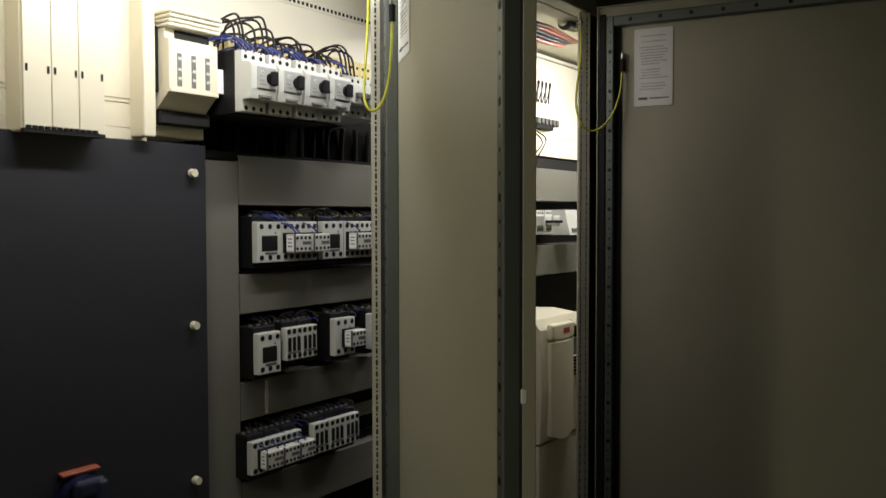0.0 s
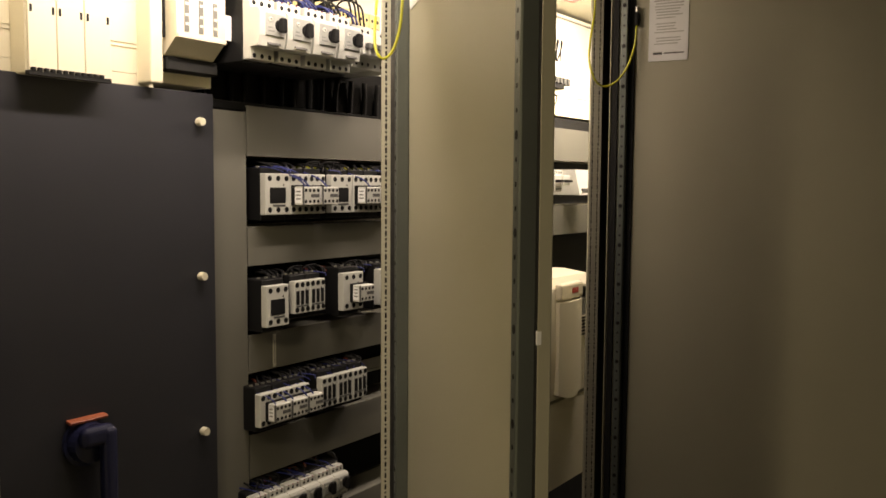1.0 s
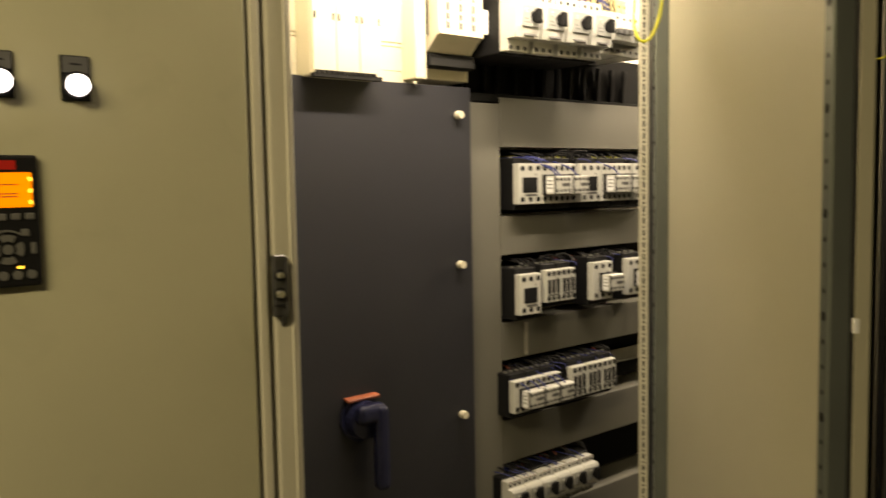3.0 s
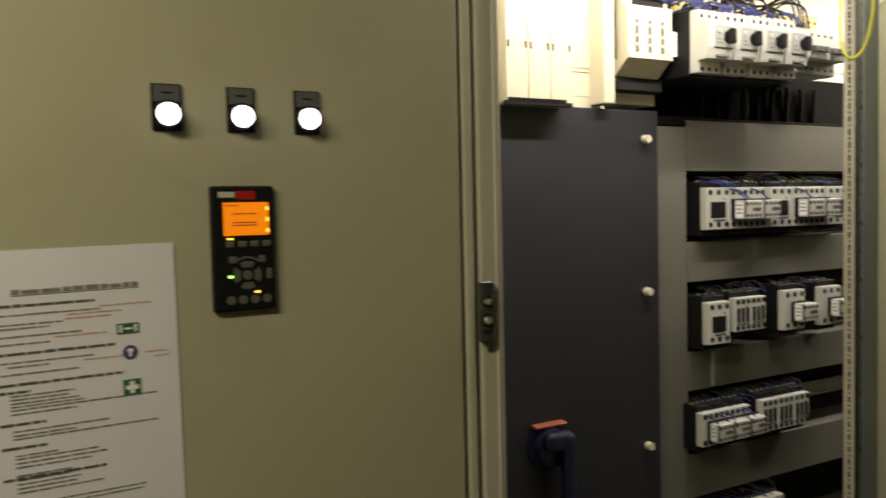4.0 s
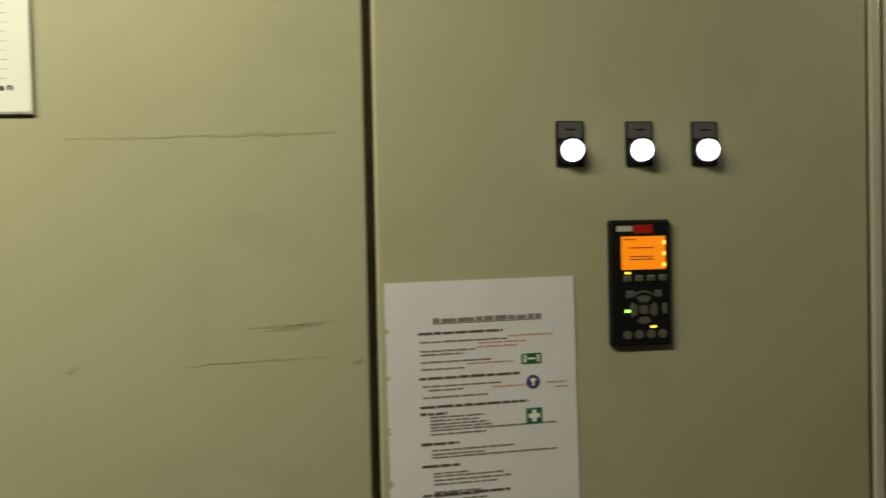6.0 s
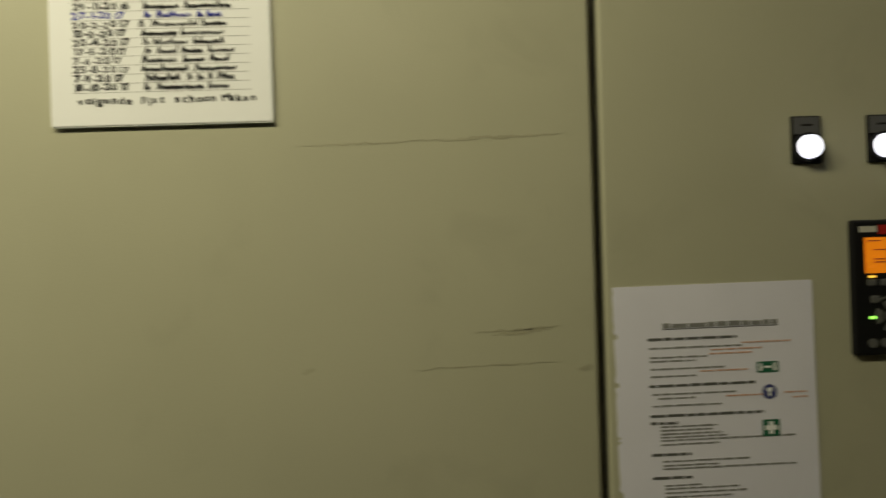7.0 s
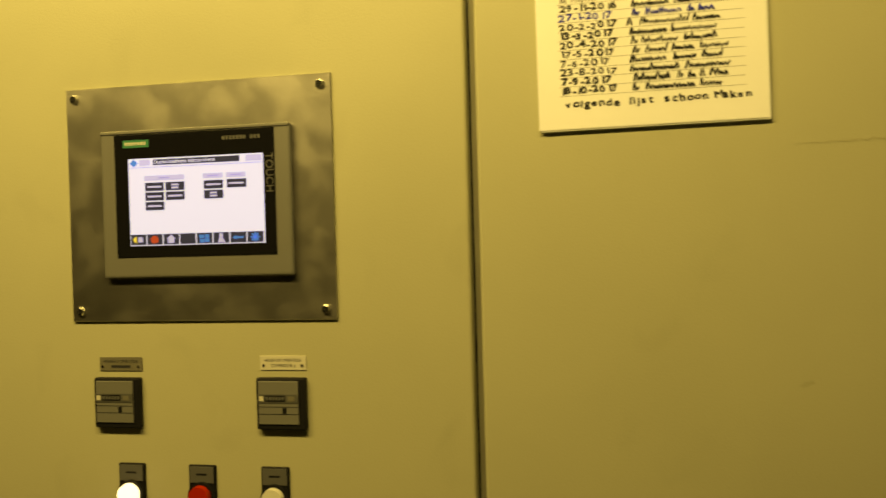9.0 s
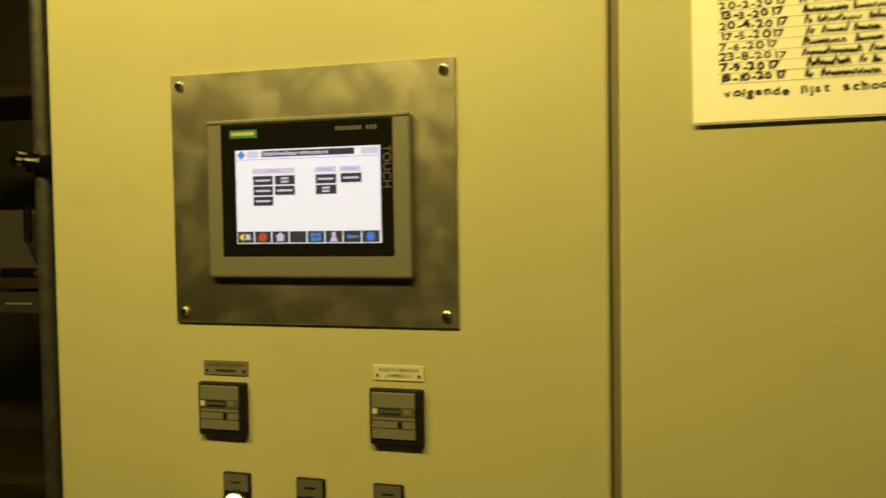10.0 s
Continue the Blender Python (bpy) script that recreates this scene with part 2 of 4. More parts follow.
structure("floor", one_box(-5, 4, -2.5, 3.6, -0.1, 0), CONCRETE, "grey worn concrete floor of the switch room")
structure("ceiling", one_box(-5, 4, -2.5, 3.6, 2.9, 3.0), WALLMAT, "dark plastered ceiling of the switch room")
structure("wall_north", one_box(-5, 4, 3.5, 3.6, 0, 2.9), WALLMAT, "dark plastered wall behind the cabinets")
structure("wall_south", one_box(-5, 4, -2.5, -2.4, 0, 2.9), WALLMAT, "dark plastered wall facing the cabinets")
structure("wall_west", one_box(-5, -4.9, -2.4, 3.5, 0, 2.9), WALLMAT, "dark plastered end wall of the room")
structure("wall_east", one_box(3.9, 4, -2.4, 3.5, 0, 2.9), WALLMAT, "dark plastered end wall beyond the cabinets")

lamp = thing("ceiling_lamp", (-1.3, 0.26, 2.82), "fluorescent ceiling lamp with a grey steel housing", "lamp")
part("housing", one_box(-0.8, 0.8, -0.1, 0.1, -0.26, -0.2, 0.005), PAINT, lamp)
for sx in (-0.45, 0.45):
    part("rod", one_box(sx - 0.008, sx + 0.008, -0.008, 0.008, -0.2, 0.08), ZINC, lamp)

# ---- closed cabinets ----
Y = 1.05
TOP, FOOT = 2.2, 0.12


def closed_cabinet(x0, x1, label):
    c = thing("control_cabinet", (x0, Y, 0), label, "cabinet", "row of control cabinets")
    w = x1 - x0
    part("inner_panel", one_box(0.013, w - 0.013, 0.03, 0.045, 0.1, TOP + 0.05), PAINT_IN, c)
    part("side_wall", one_box(0.0, 0.012, 0.024, 0.5, 0.1, TOP + 0.05), PAINT_IN, c)
    part("side_wall", one_box(w - 0.012, w, 0.024, 0.5, 0.1, TOP + 0.05), PAINT_IN, c)
    part("roof", one_box(0.0, w, 0.024, 0.5, TOP + 0.052, TOP + 0.07), PAINT_IN, c)
    part("plinth", one_box(0, w, 0.03, 0.5, 0, 0.1), RUBBER, c, "black plinth")
    part("gasket", one_box(0.004, w - 0.004, 0.019, 0.029, FOOT, TOP, 0), RUBBER, c, "black rubber gasket")
    d = part("door", one_box(0.0045, w - 0.0045, 0, 0.018, FOOT, TOP, 0.0035, 3), PAINT, c, "closed pebble-grey sheet steel door")
    return c, d


cab3, door3 = closed_cabinet(-1.505, -0.9, "pebble-grey steel control cabinet with a touch panel in its closed door")
cab2, door2 = closed_cabinet(-0.9, -0.3, "pebble-grey steel control cabinet with a stained closed door")
cab1, door1 = closed_cabinet(-0.3, 0.279, "pebble-grey steel control cabinet with indicator lamps in its closed door")

# ---- open cabinets: shell ----
X0, X1, BACK = 0.281, 3.0, 1.47
shell = thing("open_switch_cabinet", (0, 0, 0), "pebble-grey steel switchgear cabinet standing open, full of contactors", "cabinet")
part("side_wall", one_box(X0, X0 + 0.012, Y + 0.03, BACK + 0.05, 0.1, TOP + 0.05), PAINT_IN, shell)
part("side_wall", one_box(X1 - 0.012, X1, Y + 0.03, BACK + 0.05, 0.1, TOP + 0.05), PAINT_IN, shell)
part("rear_wall", one_box(X0, X1, BACK + 0.05, BACK + 0.06, 0.1, TOP + 0.05), PAINT_IN, shell)
part("roof", one_box(X0, X1, Y + 0.03, BACK + 0.06, TOP + 0.052, TOP + 0.07), PAINT_IN, shell)
part("base", one_box(X0, X1, Y + 0.02, BACK + 0.06, 0, 0.1), RUBBER, shell)
part("mounting_plate", one_box(0.36, X1 - 0.05, BACK, BACK + 0.003, 0.2, 2.24), PLATE, shell, "cream painted mounting plate")
part("top_rail", one_box(X0 + 0.012, X1 - 0.012, Y + 0.002, Y + 0.05, TOP + 0.003, TOP + 0.05, 0.002), PAINT_IN, shell)


def slotted_post(x, y, w, d, rows, turn=0.0):
    """A frame upright with rows of punched slots in its front face."""
    p = part("frame_post", one_box(0, w, 0.003, d, 0.1, TOP), PAINT_IN, shell, "slotted steel frame post")
    p.matrix_basis = pose(x, y, 0, 0, 0, turn)
    part("slot_shade", one_box(0.002, w - 0.002, 0.0024, 0.003, 0.11, TOP - 0.01), RUBBER, p)
    b = bmesh.new()
    n = int((TOP - 0.12) / 0.0225)
    wide = w / rows
    for k in range(rows):
        e = k * wide
        box(b, e, e + 0.36 * wide, 0, 0.0024, 0.1, TOP)
        box(b, e + 0.62 * wide, e + wide, 0, 0.0024, 0.1, TOP)
        for i in range(n):
            h = 0.11 + i * 0.0225
            box(b, e + 0.36 * wide, e + 0.62 * wide, 0.0001, 0.0023, h, h + 0.0035)
            box(b, e + 0.36 * wide, e + 0.62 * wide, 0.0001, 0.0023, h + 0.0145, h + 0.018)
    part("slotted_face", b, PALE_LIT_POST, p)
    return p


slotted_post(1.0725, Y + 0.006, 0.0165, 0.007, 1, -38)
slotted_post(1.873, Y - 0.038, 0.032, 0.008, 2, -38)
# Dark strips at the hinges: gasket and shade in one colour, bright interior hidden.
part("frame_post", one_box(1.14, 1.165, Y + 0.004, Y + 0.05, 0.1, TOP), LATCH, shell)
part("frame_post", one_box(1.9, 1.956, Y - 0.05, Y - 0.044, 0.1, TOP), LATCH, shell)
part("front_panel", one_box(1.99, X1, Y, Y + 0.018, FOOT, TOP), PAINT, shell)
part("top_rail", one_box(1.17, 1.955, Y - 0.05, Y - 0.002, TOP + 0.003, TOP + 0.05, 0.002), PAINT_IN, shell)
# Folded post coloured paler than the door so that it looks better lit.
b = bmesh.new()
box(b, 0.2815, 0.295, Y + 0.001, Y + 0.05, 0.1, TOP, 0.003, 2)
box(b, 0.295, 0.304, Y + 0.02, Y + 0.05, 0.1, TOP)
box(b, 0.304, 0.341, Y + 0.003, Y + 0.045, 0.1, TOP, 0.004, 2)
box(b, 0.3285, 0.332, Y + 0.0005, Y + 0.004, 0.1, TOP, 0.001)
part("frame_post", b, PALE_LIT_POST, shell, "folded frame post, coloured paler to look brightly lit")
latch = part("latch_plate", one_box(0.3, 0.3195, Y - 0.004, Y + 0.003, 1.447, 1.527, 0.002), LATCH, shell, "worn dark steel latch keeper")
for z, r in ((1.501, 0.0058), (1.4765, 0.0068)):
    part("washer", disc(bmesh.new(), 0.3085, Y - 0.004, z, r + 0.0022, 0.0015, 16), RUBBER, latch)
    part("screw", disc(bmesh.new(), 0.3085, Y - 0.0055, z, r, 0.005, 14, r * 0.7), CHROME, latch)
part("rim", one_box(0.316, 0.3195, Y - 0.008, Y - 0.004, 1.45, 1.524, 0.001), LATCH, latch)
part("crossbar", one_box(0.3, 0.3195, Y - 0.0065, Y - 0.004, 1.461, 1.4635), RUBBER, latch)
part("tongue", prism(bmesh.new(), [(Y - 0.006, 1.447), (Y - 0.006, 1.458), (Y + 0.001, 1.458), (Y + 0.001, 1.434)], 0.312, 0.3195), LATCH, latch)


# ---- open doors ----
HOLE = {True: mesh_of("punched_hole", disc(bmesh.new(), 0, 0, 0, 0.005, 0.0005, 10), RUBBER), False: mesh_of("punched_hole", disc(bmesh.new(), 0, 0, 0, 0.0028, 0.0005, 8), RUBBER)}


def punched_hole(door, x, z, large):
    h = new("punched_hole", HOLE[large])
    h.parent = door
    h.location = (x, 0.0243, z)


def open_door(hx, hy, w, angle, label, rail=(-0.055, -0.03), shade_seal=0.0):
    z0, z1 = FOOT, TOP
    d = part("cabinet_door", one_box(-w, 0, -0.003, 0.0, z0, z1, 0.0008), PAINT_IN, shell, label)
    d.matrix_basis = pose(hx, hy, 0, 0, 0, angle)
    b = bmesh.new()
    box(b, -w, -w + 0.002, -0.0005, 0.011, z0, z1)
    box(b, -0.002, 0, -0.0005, 0.011, z0, z1)
    box(b, -w + 0.002, -0.002, -0.0005, 0.011, z1 - 0.002, z1)
    box(b, -w + 0.002, -0.002, -0.0005, 0.011, z0, z0 + 0.002)
    part("return_edge", b, PAINT_IN, d)
    part("gasket", one_box(-w + 0.004, -w + 0.018, 0.0, 0.009, z0 + 0.02, z1 - 0.02), RUBBER, d, "black rubber gasket")
    part("gasket", one_box(-0.02, -0.006, 0.0, 0.009, z0 + 0.02, z1 - 0.02), RUBBER, d, "black rubber gasket")
    for nm, a0, a1 in (("hinge_rail", *rail), ("lock_rail", -w + 0.028, -w + 0.05)):
        part(nm, one_box(a0, a1, 0.0, 0.024, z0 + 0.03, z1 - 0.03, 0.002), GREYSTEEL, d, "punched steel stiffening rail")
        k = 0
        z = z0 + 0.06
        while z < z1 - 0.05:
            punched_hole(d, (a0 + a1) / 2, z, k % 4 == 0)
            z += 0.025
            k += 1
    # Dark strip beside the rail: shade of the gap and gasket in one colour.
    if shade_seal:
        part("gasket", one_box(rail[0] - shade_seal, rail[0] - 0.001, 0.0, 0.006, z0 + 0.05, z1 - 0.056), RUBBER, d, "black rubber gasket")
    part("top_rail", one_box(-w + 0.05, rail[0], 0.0, 0.024, z1 - 0.055, z1 - 0.03, 0.002), GREYSTEEL, d, "punched steel stiffening rail")
    for i in range(int((w - 0.14) / 0.075)):
        punched_hole(d, -0.09 - i * 0.075, z1 - 0.0425, True)
    return d


d_a = open_door(1.13, Y - 0.002, 0.835, 48.1, "pebble-grey steel door swung half open, inner side showing")
d_b = open_door(1.863, 0.952, 0.8, 97.4, "pebble-grey steel door swung wide open with a paper label", (-0.047, -0.0295), 0.014)
bit = part("torn_sticker", one_box(-0.8358, -0.831, 0.0075, 0.0122, 1.47, 1.484, 0.0003), PAPER, d_a, "torn white sticker")


# ---- paper label on the wide open door ----
def sheet(name, w, h, mat=PAPER, thick=0.0006):
    return one_box(0, w, -thick, 0, 0, h)


def door_label(door, u, w, z0, h):
    lab = thing("paper_label", (0, 0, 0), "white printed paper label glued inside the cabinet door", "label")
    lab.matrix_basis = door.matrix_basis @ pose(-u, 0.0012, z0)
    part("sheet", one_box(-w, 0, 0, 0.0006, 0, h), PAPER, lab)
    b = bmesh.new()
    rnd = random.Random(5)
    z = h - 0.02
    while z > 0.04:
        a = -w * rnd.uniform(0.12, 0.2)
        box(b, -w * rnd.uniform(0.65, 0.9), a, 0.0006, 0.0009, z, z + 0.0025)
        z -= rnd.choice((0.007, 0.007, 0.014))
    part("print", b, FAINTINK, lab)
    b = one_box(-w * 0.35, -w * 0.12, 0.0006, 0.0009, 0.016, 0.022)
    box(b, -w * 0.9, -w * 0.4, 0.0006, 0.0009, 0.0175, 0.0205)
    part("print", b, HEADINK, lab)
    return lab


door_label(d_b, 0.0945, 0.097, 1.94, 0.194)
door_label(d_a, 0.065, 0.11, 1.95, 0.222)


def earth_wire(pts, label):
    e = thing("earth_wire", (0, 0, 0), label, "wire", "door earth wires")
    part("wire", tube(bmesh.new(), pts, 0.0027, 8, 8), WIRE_Y, e)
    for p in pts[:1]:
        part("lug", disc(bmesh.new(), p[0], p[1] + 0.004, p[2], 0.007, 0.008, 10), ZINC, e)
    return e


earth_wire([(1.052, 1.045, 2.083), (1.045, 1.043, 2.003), (1.029, 1.035, 1.937), (1.008, 1.02, 1.886), (0.999, 1.005, 1.859), (1.006, 0.995, 1.852), (1.018, 0.985, 1.869), (1.028, 0.978, 1.91), (1.036, 0.978, 1.973), (1.041, 0.98, 2.02)], "yellow-green earth wire looped from the frame to the half open door")
earth_wire([(1.838, 0.99, 2.164), (1.839, 0.99, 2.077), (1.806, 0.985, 1.992), (1.783, 0.975, 1.939), (1.788, 0.96, 1.892), (1.813, 0.945, 1.879), (1.826, 0.92, 1.892), (1.838, 0.897, 1.928), (1.852, 0.886, 1.979), (1.858, 0.884, 2.029)], "yellow-green earth wire looped from the frame to the wide open door")
for hx, hy, hz in ((1.041, 0.98, 2.03), (1.861, 0.884, 2.045)):
    sleeve = thing("cable_sleeve", (hx, hy, hz), "black plastic sleeve on the end of an earth wire", "sleeve", "earth wire sleeves")
    part("sleeve", disc(bmesh.new(), 0, 0, -0.014, 0.0062, 0.03, 12, axis="z"), RUBBER, sleeve)
    part("lug", one_box(-0.006, 0.01, -0.004, 0.004, 0.016, 0.032, 0.002), ZINC, sleeve, "zinc-plated cable lug")

# ---- dark cover panel with its knobs and rotary handle ----
PY = 1.345
cover = thing("cover_panel", (0, 0, 0), "dark blue-grey steel cover panel held by pale thumb knobs", "panel")
part("panel", one_box(0.36, 0.913, PY, PY + 0.003, 0.35, 1.8, 0.001), DARK, cover)
part("panel_edge", one_box(0.905, 0.913, PY + 0.003, BACK, 0.35, 1.79), DARK, cover)
for z in (1.745, 1.452, 1.15):
    k = part("knob", disc(bmesh.new(), 0.875, PY - 0.004, z, 0.0085, 0.012, 10, 0.0075), CREAM, cover, "pale plastic thumb knob")
    part("washer", disc(bmesh.new(), 0.875, PY, z, 0.006, 0.004, 12), ZINC, k)

handle = thing("rotary_switch_handle", (0.63, PY, 1.2), "dark navy rotary isolator handle under an orange plate", "switch handle")
part("backing_plate", disc(bmesh.new(), 0, 0, -0.01, 0.042, 0.006, 28), NAVY, handle)
part("orange_plate", prism(bmesh.new(), [(-0.001, 0.0285), (-0.0155, 0.0255), (-0.0165, 0.029), (-0.015, 0.0305), (-0.001, 0.0325)], -0.034, 0.035), ORANGE, handle, "orange-red name plate")
hb = disc(bmesh.new(), 0, -0.006, -0.01, 0.036, 0.02, 24, 0.033)
part("hub", hb, NAVY, handle)
lv = one_box(0.008, 0.034, -0.05, -0.022, -0.14, 0.018, 0.011, 4)
part("lever", lv, NAVY, handle, "navy lever pointing down")
part("neck", one_box(-0.028, 0.032, -0.046, -0.02, -0.014, 0.022, 0.0115, 4), NAVY, handle)

# ---- wiring ducts ----
strip = thing("cable_duct", (0.9, 1.371, 0.3), "grey plastic vertical wiring duct with a smooth cover", "cable duct", "wiring ducts")
part("trunk", one_box(0.004, 0.112, 0.004, 0.099, 0, 1.475), DUCT, strip)
part("duct_cover", one_box(0, 0.1165, -0.001, 0.004, 0, 1.475, 0.001), DUCT, strip)


def duct(x0, x1, z0, z1):
    d = thing("cable_duct", (x0, 1.371, z0), "grey plastic wiring duct between rows of contactors", "cable duct", "wiring ducts")
    h = z1 - z0
    part("trunk", one_box(0, x1 - x0, 0.012, 0.099, 0.004, h - 0.004), DUCT, d)
    c = bmesh.new()
    box(c, 0, x1 - x0, 0, 0.0025, 0, h, 0.0008)
    box(c, 0, x1 - x0, 0.0025, 0.012, h - 0.0025, h)
    box(c, 0, x1 - x0, 0.0025, 0.012, 0, 0.0025)
    part("duct_cover", c, DUCT, d)
    return d


for z0, z1 in ((1.686, 1.789), (1.458, 1.54), (1.232, 1.313), (1.006, 1.1), (0.79, 0.875), (0.5, 0.6)):
    duct(1.0195, 1.95, z0, z1)
for z0, z1 in ((1.715, 1.823), (1.465, 1.565)):
    duct(2.1, 2.92, z0, z1)
for x0, x1, zs in ((1.02, 1.95, (1.615, 1.385, 1.16, 0.99, 1.92)), (2.1, 2.92, (1.65, 1.96))):
    for z in zs:
        r = solid("mounting_rail", prism(bmesh.new(), [(1.45, z - 0.0175), (1.447, z - 0.0175), (1.447, z - 0.011), (1.469, z - 0.011), (1.469, z + 0.011), (1.447, z + 0.011), (1.447, z + 0.0175), (1.45, z + 0.0175)], x0, x1), ZINC, "zinc-plated steel mounting rail behind the contactors", "rail", "mounting rails")
# black strips that carry the shade between the ducts
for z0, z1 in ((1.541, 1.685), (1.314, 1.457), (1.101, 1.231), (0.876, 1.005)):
    solid("black_strip", one_box(1.0195, 1.95, 1.462, 1.4695, z0, z1), RUBBER, "black strip for the shade behind a row of contactors", "strip", "backing strips")
solid("black_strip", one_box(2.1, 2.92, 1.462, 1.4695, 1.566, 1.714), RUBBER, "black strip for the shade behind a row of breakers", "strip", "backing strips")
solid("black_strip", one_box(2.1, 2.92, 1.40, 1.4695, 1.826, 1.861), RUBBER, "black backing strip below the terminals", "strip", "backing strips")
# Black sheet keeps the cream plate behind the drive dark.
solid("backing_plate", one_box(2.1, 2.92, 1.45, 1.4695, 0.3, 1.463), RUBBER, "black sheet filling the dark area behind the drive", "plate")
tag = thing("cable_marker", (1.085, 1.37, 1.2335), "pale vertical marker strip on the wiring duct", "marker")
part("strip", one_box(0, 0.008, -0.002, 0, 0.003, 0.074), LABEL_W, tag)
part("print", one_box(0.003, 0.005, -0.0024, -0.002, 0.01, 0.06), GREYINK, tag)

made = {}


def placed(key, build, x, y, z):
    """Build a device once, copy it from then on."""
    if key not in made:
        made[key] = build(x, y, z)
        return made[key]
    return copy_thing(made[key], pose(x, y, z))


def terminals(parent, w, h, zs, n=3, r=0.0058):
    for z in zs:
        for i in range(n):
            part("terminal_hole", disc(bmesh.new(), w * (i + 0.5) / n, 0.0002, z, r, 0.0006, 10), BLACK, parent)


def contactor(x, y, z, w, h, style):
    """Origin at the lower left of the front face."""
    c = thing("contactor", (x, y, z), {"window": "light grey contactor with a black window on a black base", "slots": "light grey contactor with three black slots on a black base", "plain": "light grey contactor on a black base"}[style], "contactor", "contactors")
    back = 1.447 - y
    part("base", one_box(0.001, w - 0.001, 0.016, back, -0.012, h + 0.012, 0.002), BLACK, c, "black plastic base")
    for i in range(3):
        part("terminal_screw", disc(bmesh.new(), w * (i + 0.5) / 3, 0.036, h + 0.011, 0.0042, 0.004, 8, axis="z"), ZINC, c, "zinc-plated terminal screw")
    f = part("front", one_box(0, w - 0.0015, 0, 0.017, 0, h, 0.0018, 2), WHITE, c)
    terminals(f, w, h, (h * 0.12, h * 0.88))
    part("mark", disc(bmesh.new(), w * 0.72, 0.0002, h * 0.72, 0.0022, 0.0005, 8), BLACK, f)
    if style == "window":
        part("window", one_box(w * 0.17, w * 0.8, -0.0008, 0.001, h * 0.28, h * 0.66, 0.0005), BLACK, f, "black window")
        part("label_band", one_box(w * 0.3, w * 0.78, -0.0008, 0.001, h * 0.2, h * 0.25), LABEL_D, f)
    if style == "slots":
        for i in range(3):
            a = w * (0.1 + i * 0.29)
            part("slot", one_box(a, a + w * 0.2, -0.0006, 0.001, h * 0.27, h * 0.7), BLACK, f)
        part("label_band", one_box(w * 0.1, w * 0.88, -0.0006, 0.001, h * 0.2, h * 0.25), LABEL_D, f)
    return c


def auxiliary(x, y, z, w, h, depth):
    a = thing("auxiliary_block", (x, y, z), "light grey auxiliary contact block clipped onto a contactor", "contact block", "auxiliary contact blocks")
    part("body", one_box(0, w - 0.004, 0.003, depth, 0, h, 0.0012), WHITE, a)
    f = part("front", one_box(0.001, w - 0.005, 0, 0.003, 0.001, h - 0.001, 0.0008), WHITE, a)
    # Black box gives the dark gap where the block joins its contactor.
    part("gap_block", one_box(-0.0025, w - 0.0015, depth * 0.74, depth, -0.001, h + 0.003), BLACK, a, "black box filling the gap behind the block")
    for zz in (0.2, 0.8):
        for i in range(4):
            part("terminal_hole", disc(bmesh.new(), w * (i + 0.5) / 4.4, 0.0002, h * zz, 0.0037, 0.0006, 8), BLACK, f)
    part("label", one_box(w * 0.4, w * 0.85, -0.0006, 0, h * 0.42, h * 0.6), LABEL_D, f)
    tag_ = part("side_label", one_box(-0.0006, 0.0002, 0.006, depth * 0.72, h * 0.1, h * 0.9), PAPER, a, "white printed side label")
    for zz in (0.3, 0.5, 0.7):
        part("print", one_box(-0.0009, -0.0005, 0.009, depth * 0.6, h * zz, h * (zz + 0.07)), GREYINK, tag_)
    part("front_edge", one_box(-0.0004, 0.0014, -0.0002, 0.0036, 0.0, h), LABEL_D, f)
    return a


def put_contactor(x, y, z, w, h, style):
    return placed(("c", w, h, y, style), lambda X, Yy, Z: contactor(X, Yy, Z, w, h, style), x, y, z)


def put_aux(x, y, z, w, h, depth=0.03):
    return placed(("a", w, h, depth), lambda X, Yy, Z: auxiliary(X, Yy, Z, w, h, depth), x, y, z)


ROW1 = ((1.036, 0.071, "window"), (1.107, 0.054, "plain"), (1.161, 0.054, "plain"), (1.233, 0.071, "window"), (1.306, 0.054, "plain"), (1.36, 0.054, "plain"), (1.425, 0.071, "window"))
for x, w, st in ROW1:
    put_contactor(x, 1.335, 1.565, w, 0.086, st)
for x in (1.111, 1.17, 1.313, 1.372):
    put_aux(x, 1.3, 1.585, 0.054, 0.039, 0.036)
for x, w, st, h in ((1.021, 0.064, "window", 0.086), (1.1, 0.0475, "slots", 0.07), (1.1475, 0.0475, "slots", 0.07), (1.253, 0.07, "plain", 0.086), (1.379, 0.07, "plain", 0.086)):
    put_contactor(x, 1.318, (1.334 if x < 1.1 else 1.342) if h > 0.082 else 1.353, w, h, st)
for x in (1.278, 1.404):
    put_aux(x, 1.288, 1.362, 0.054, 0.038, 0.031)
for x, w, st in ((1.001, 0.048, "plain"), (1.049, 0.048, "plain"), (1.097, 0.048, "plain"), (1.182, 0.0505, "slots"), (1.234, 0.0505, "slots"), (1.286, 0.0505, "slots")):
    put_contactor(x, 1.318, 1.129 if st == "plain" else 1.131, w, 0.069, st)
for i in range(3):
    put_aux(1.0175 + i * 0.0485, 1.29, 1.141, 0.0485, 0.037, 0.029)



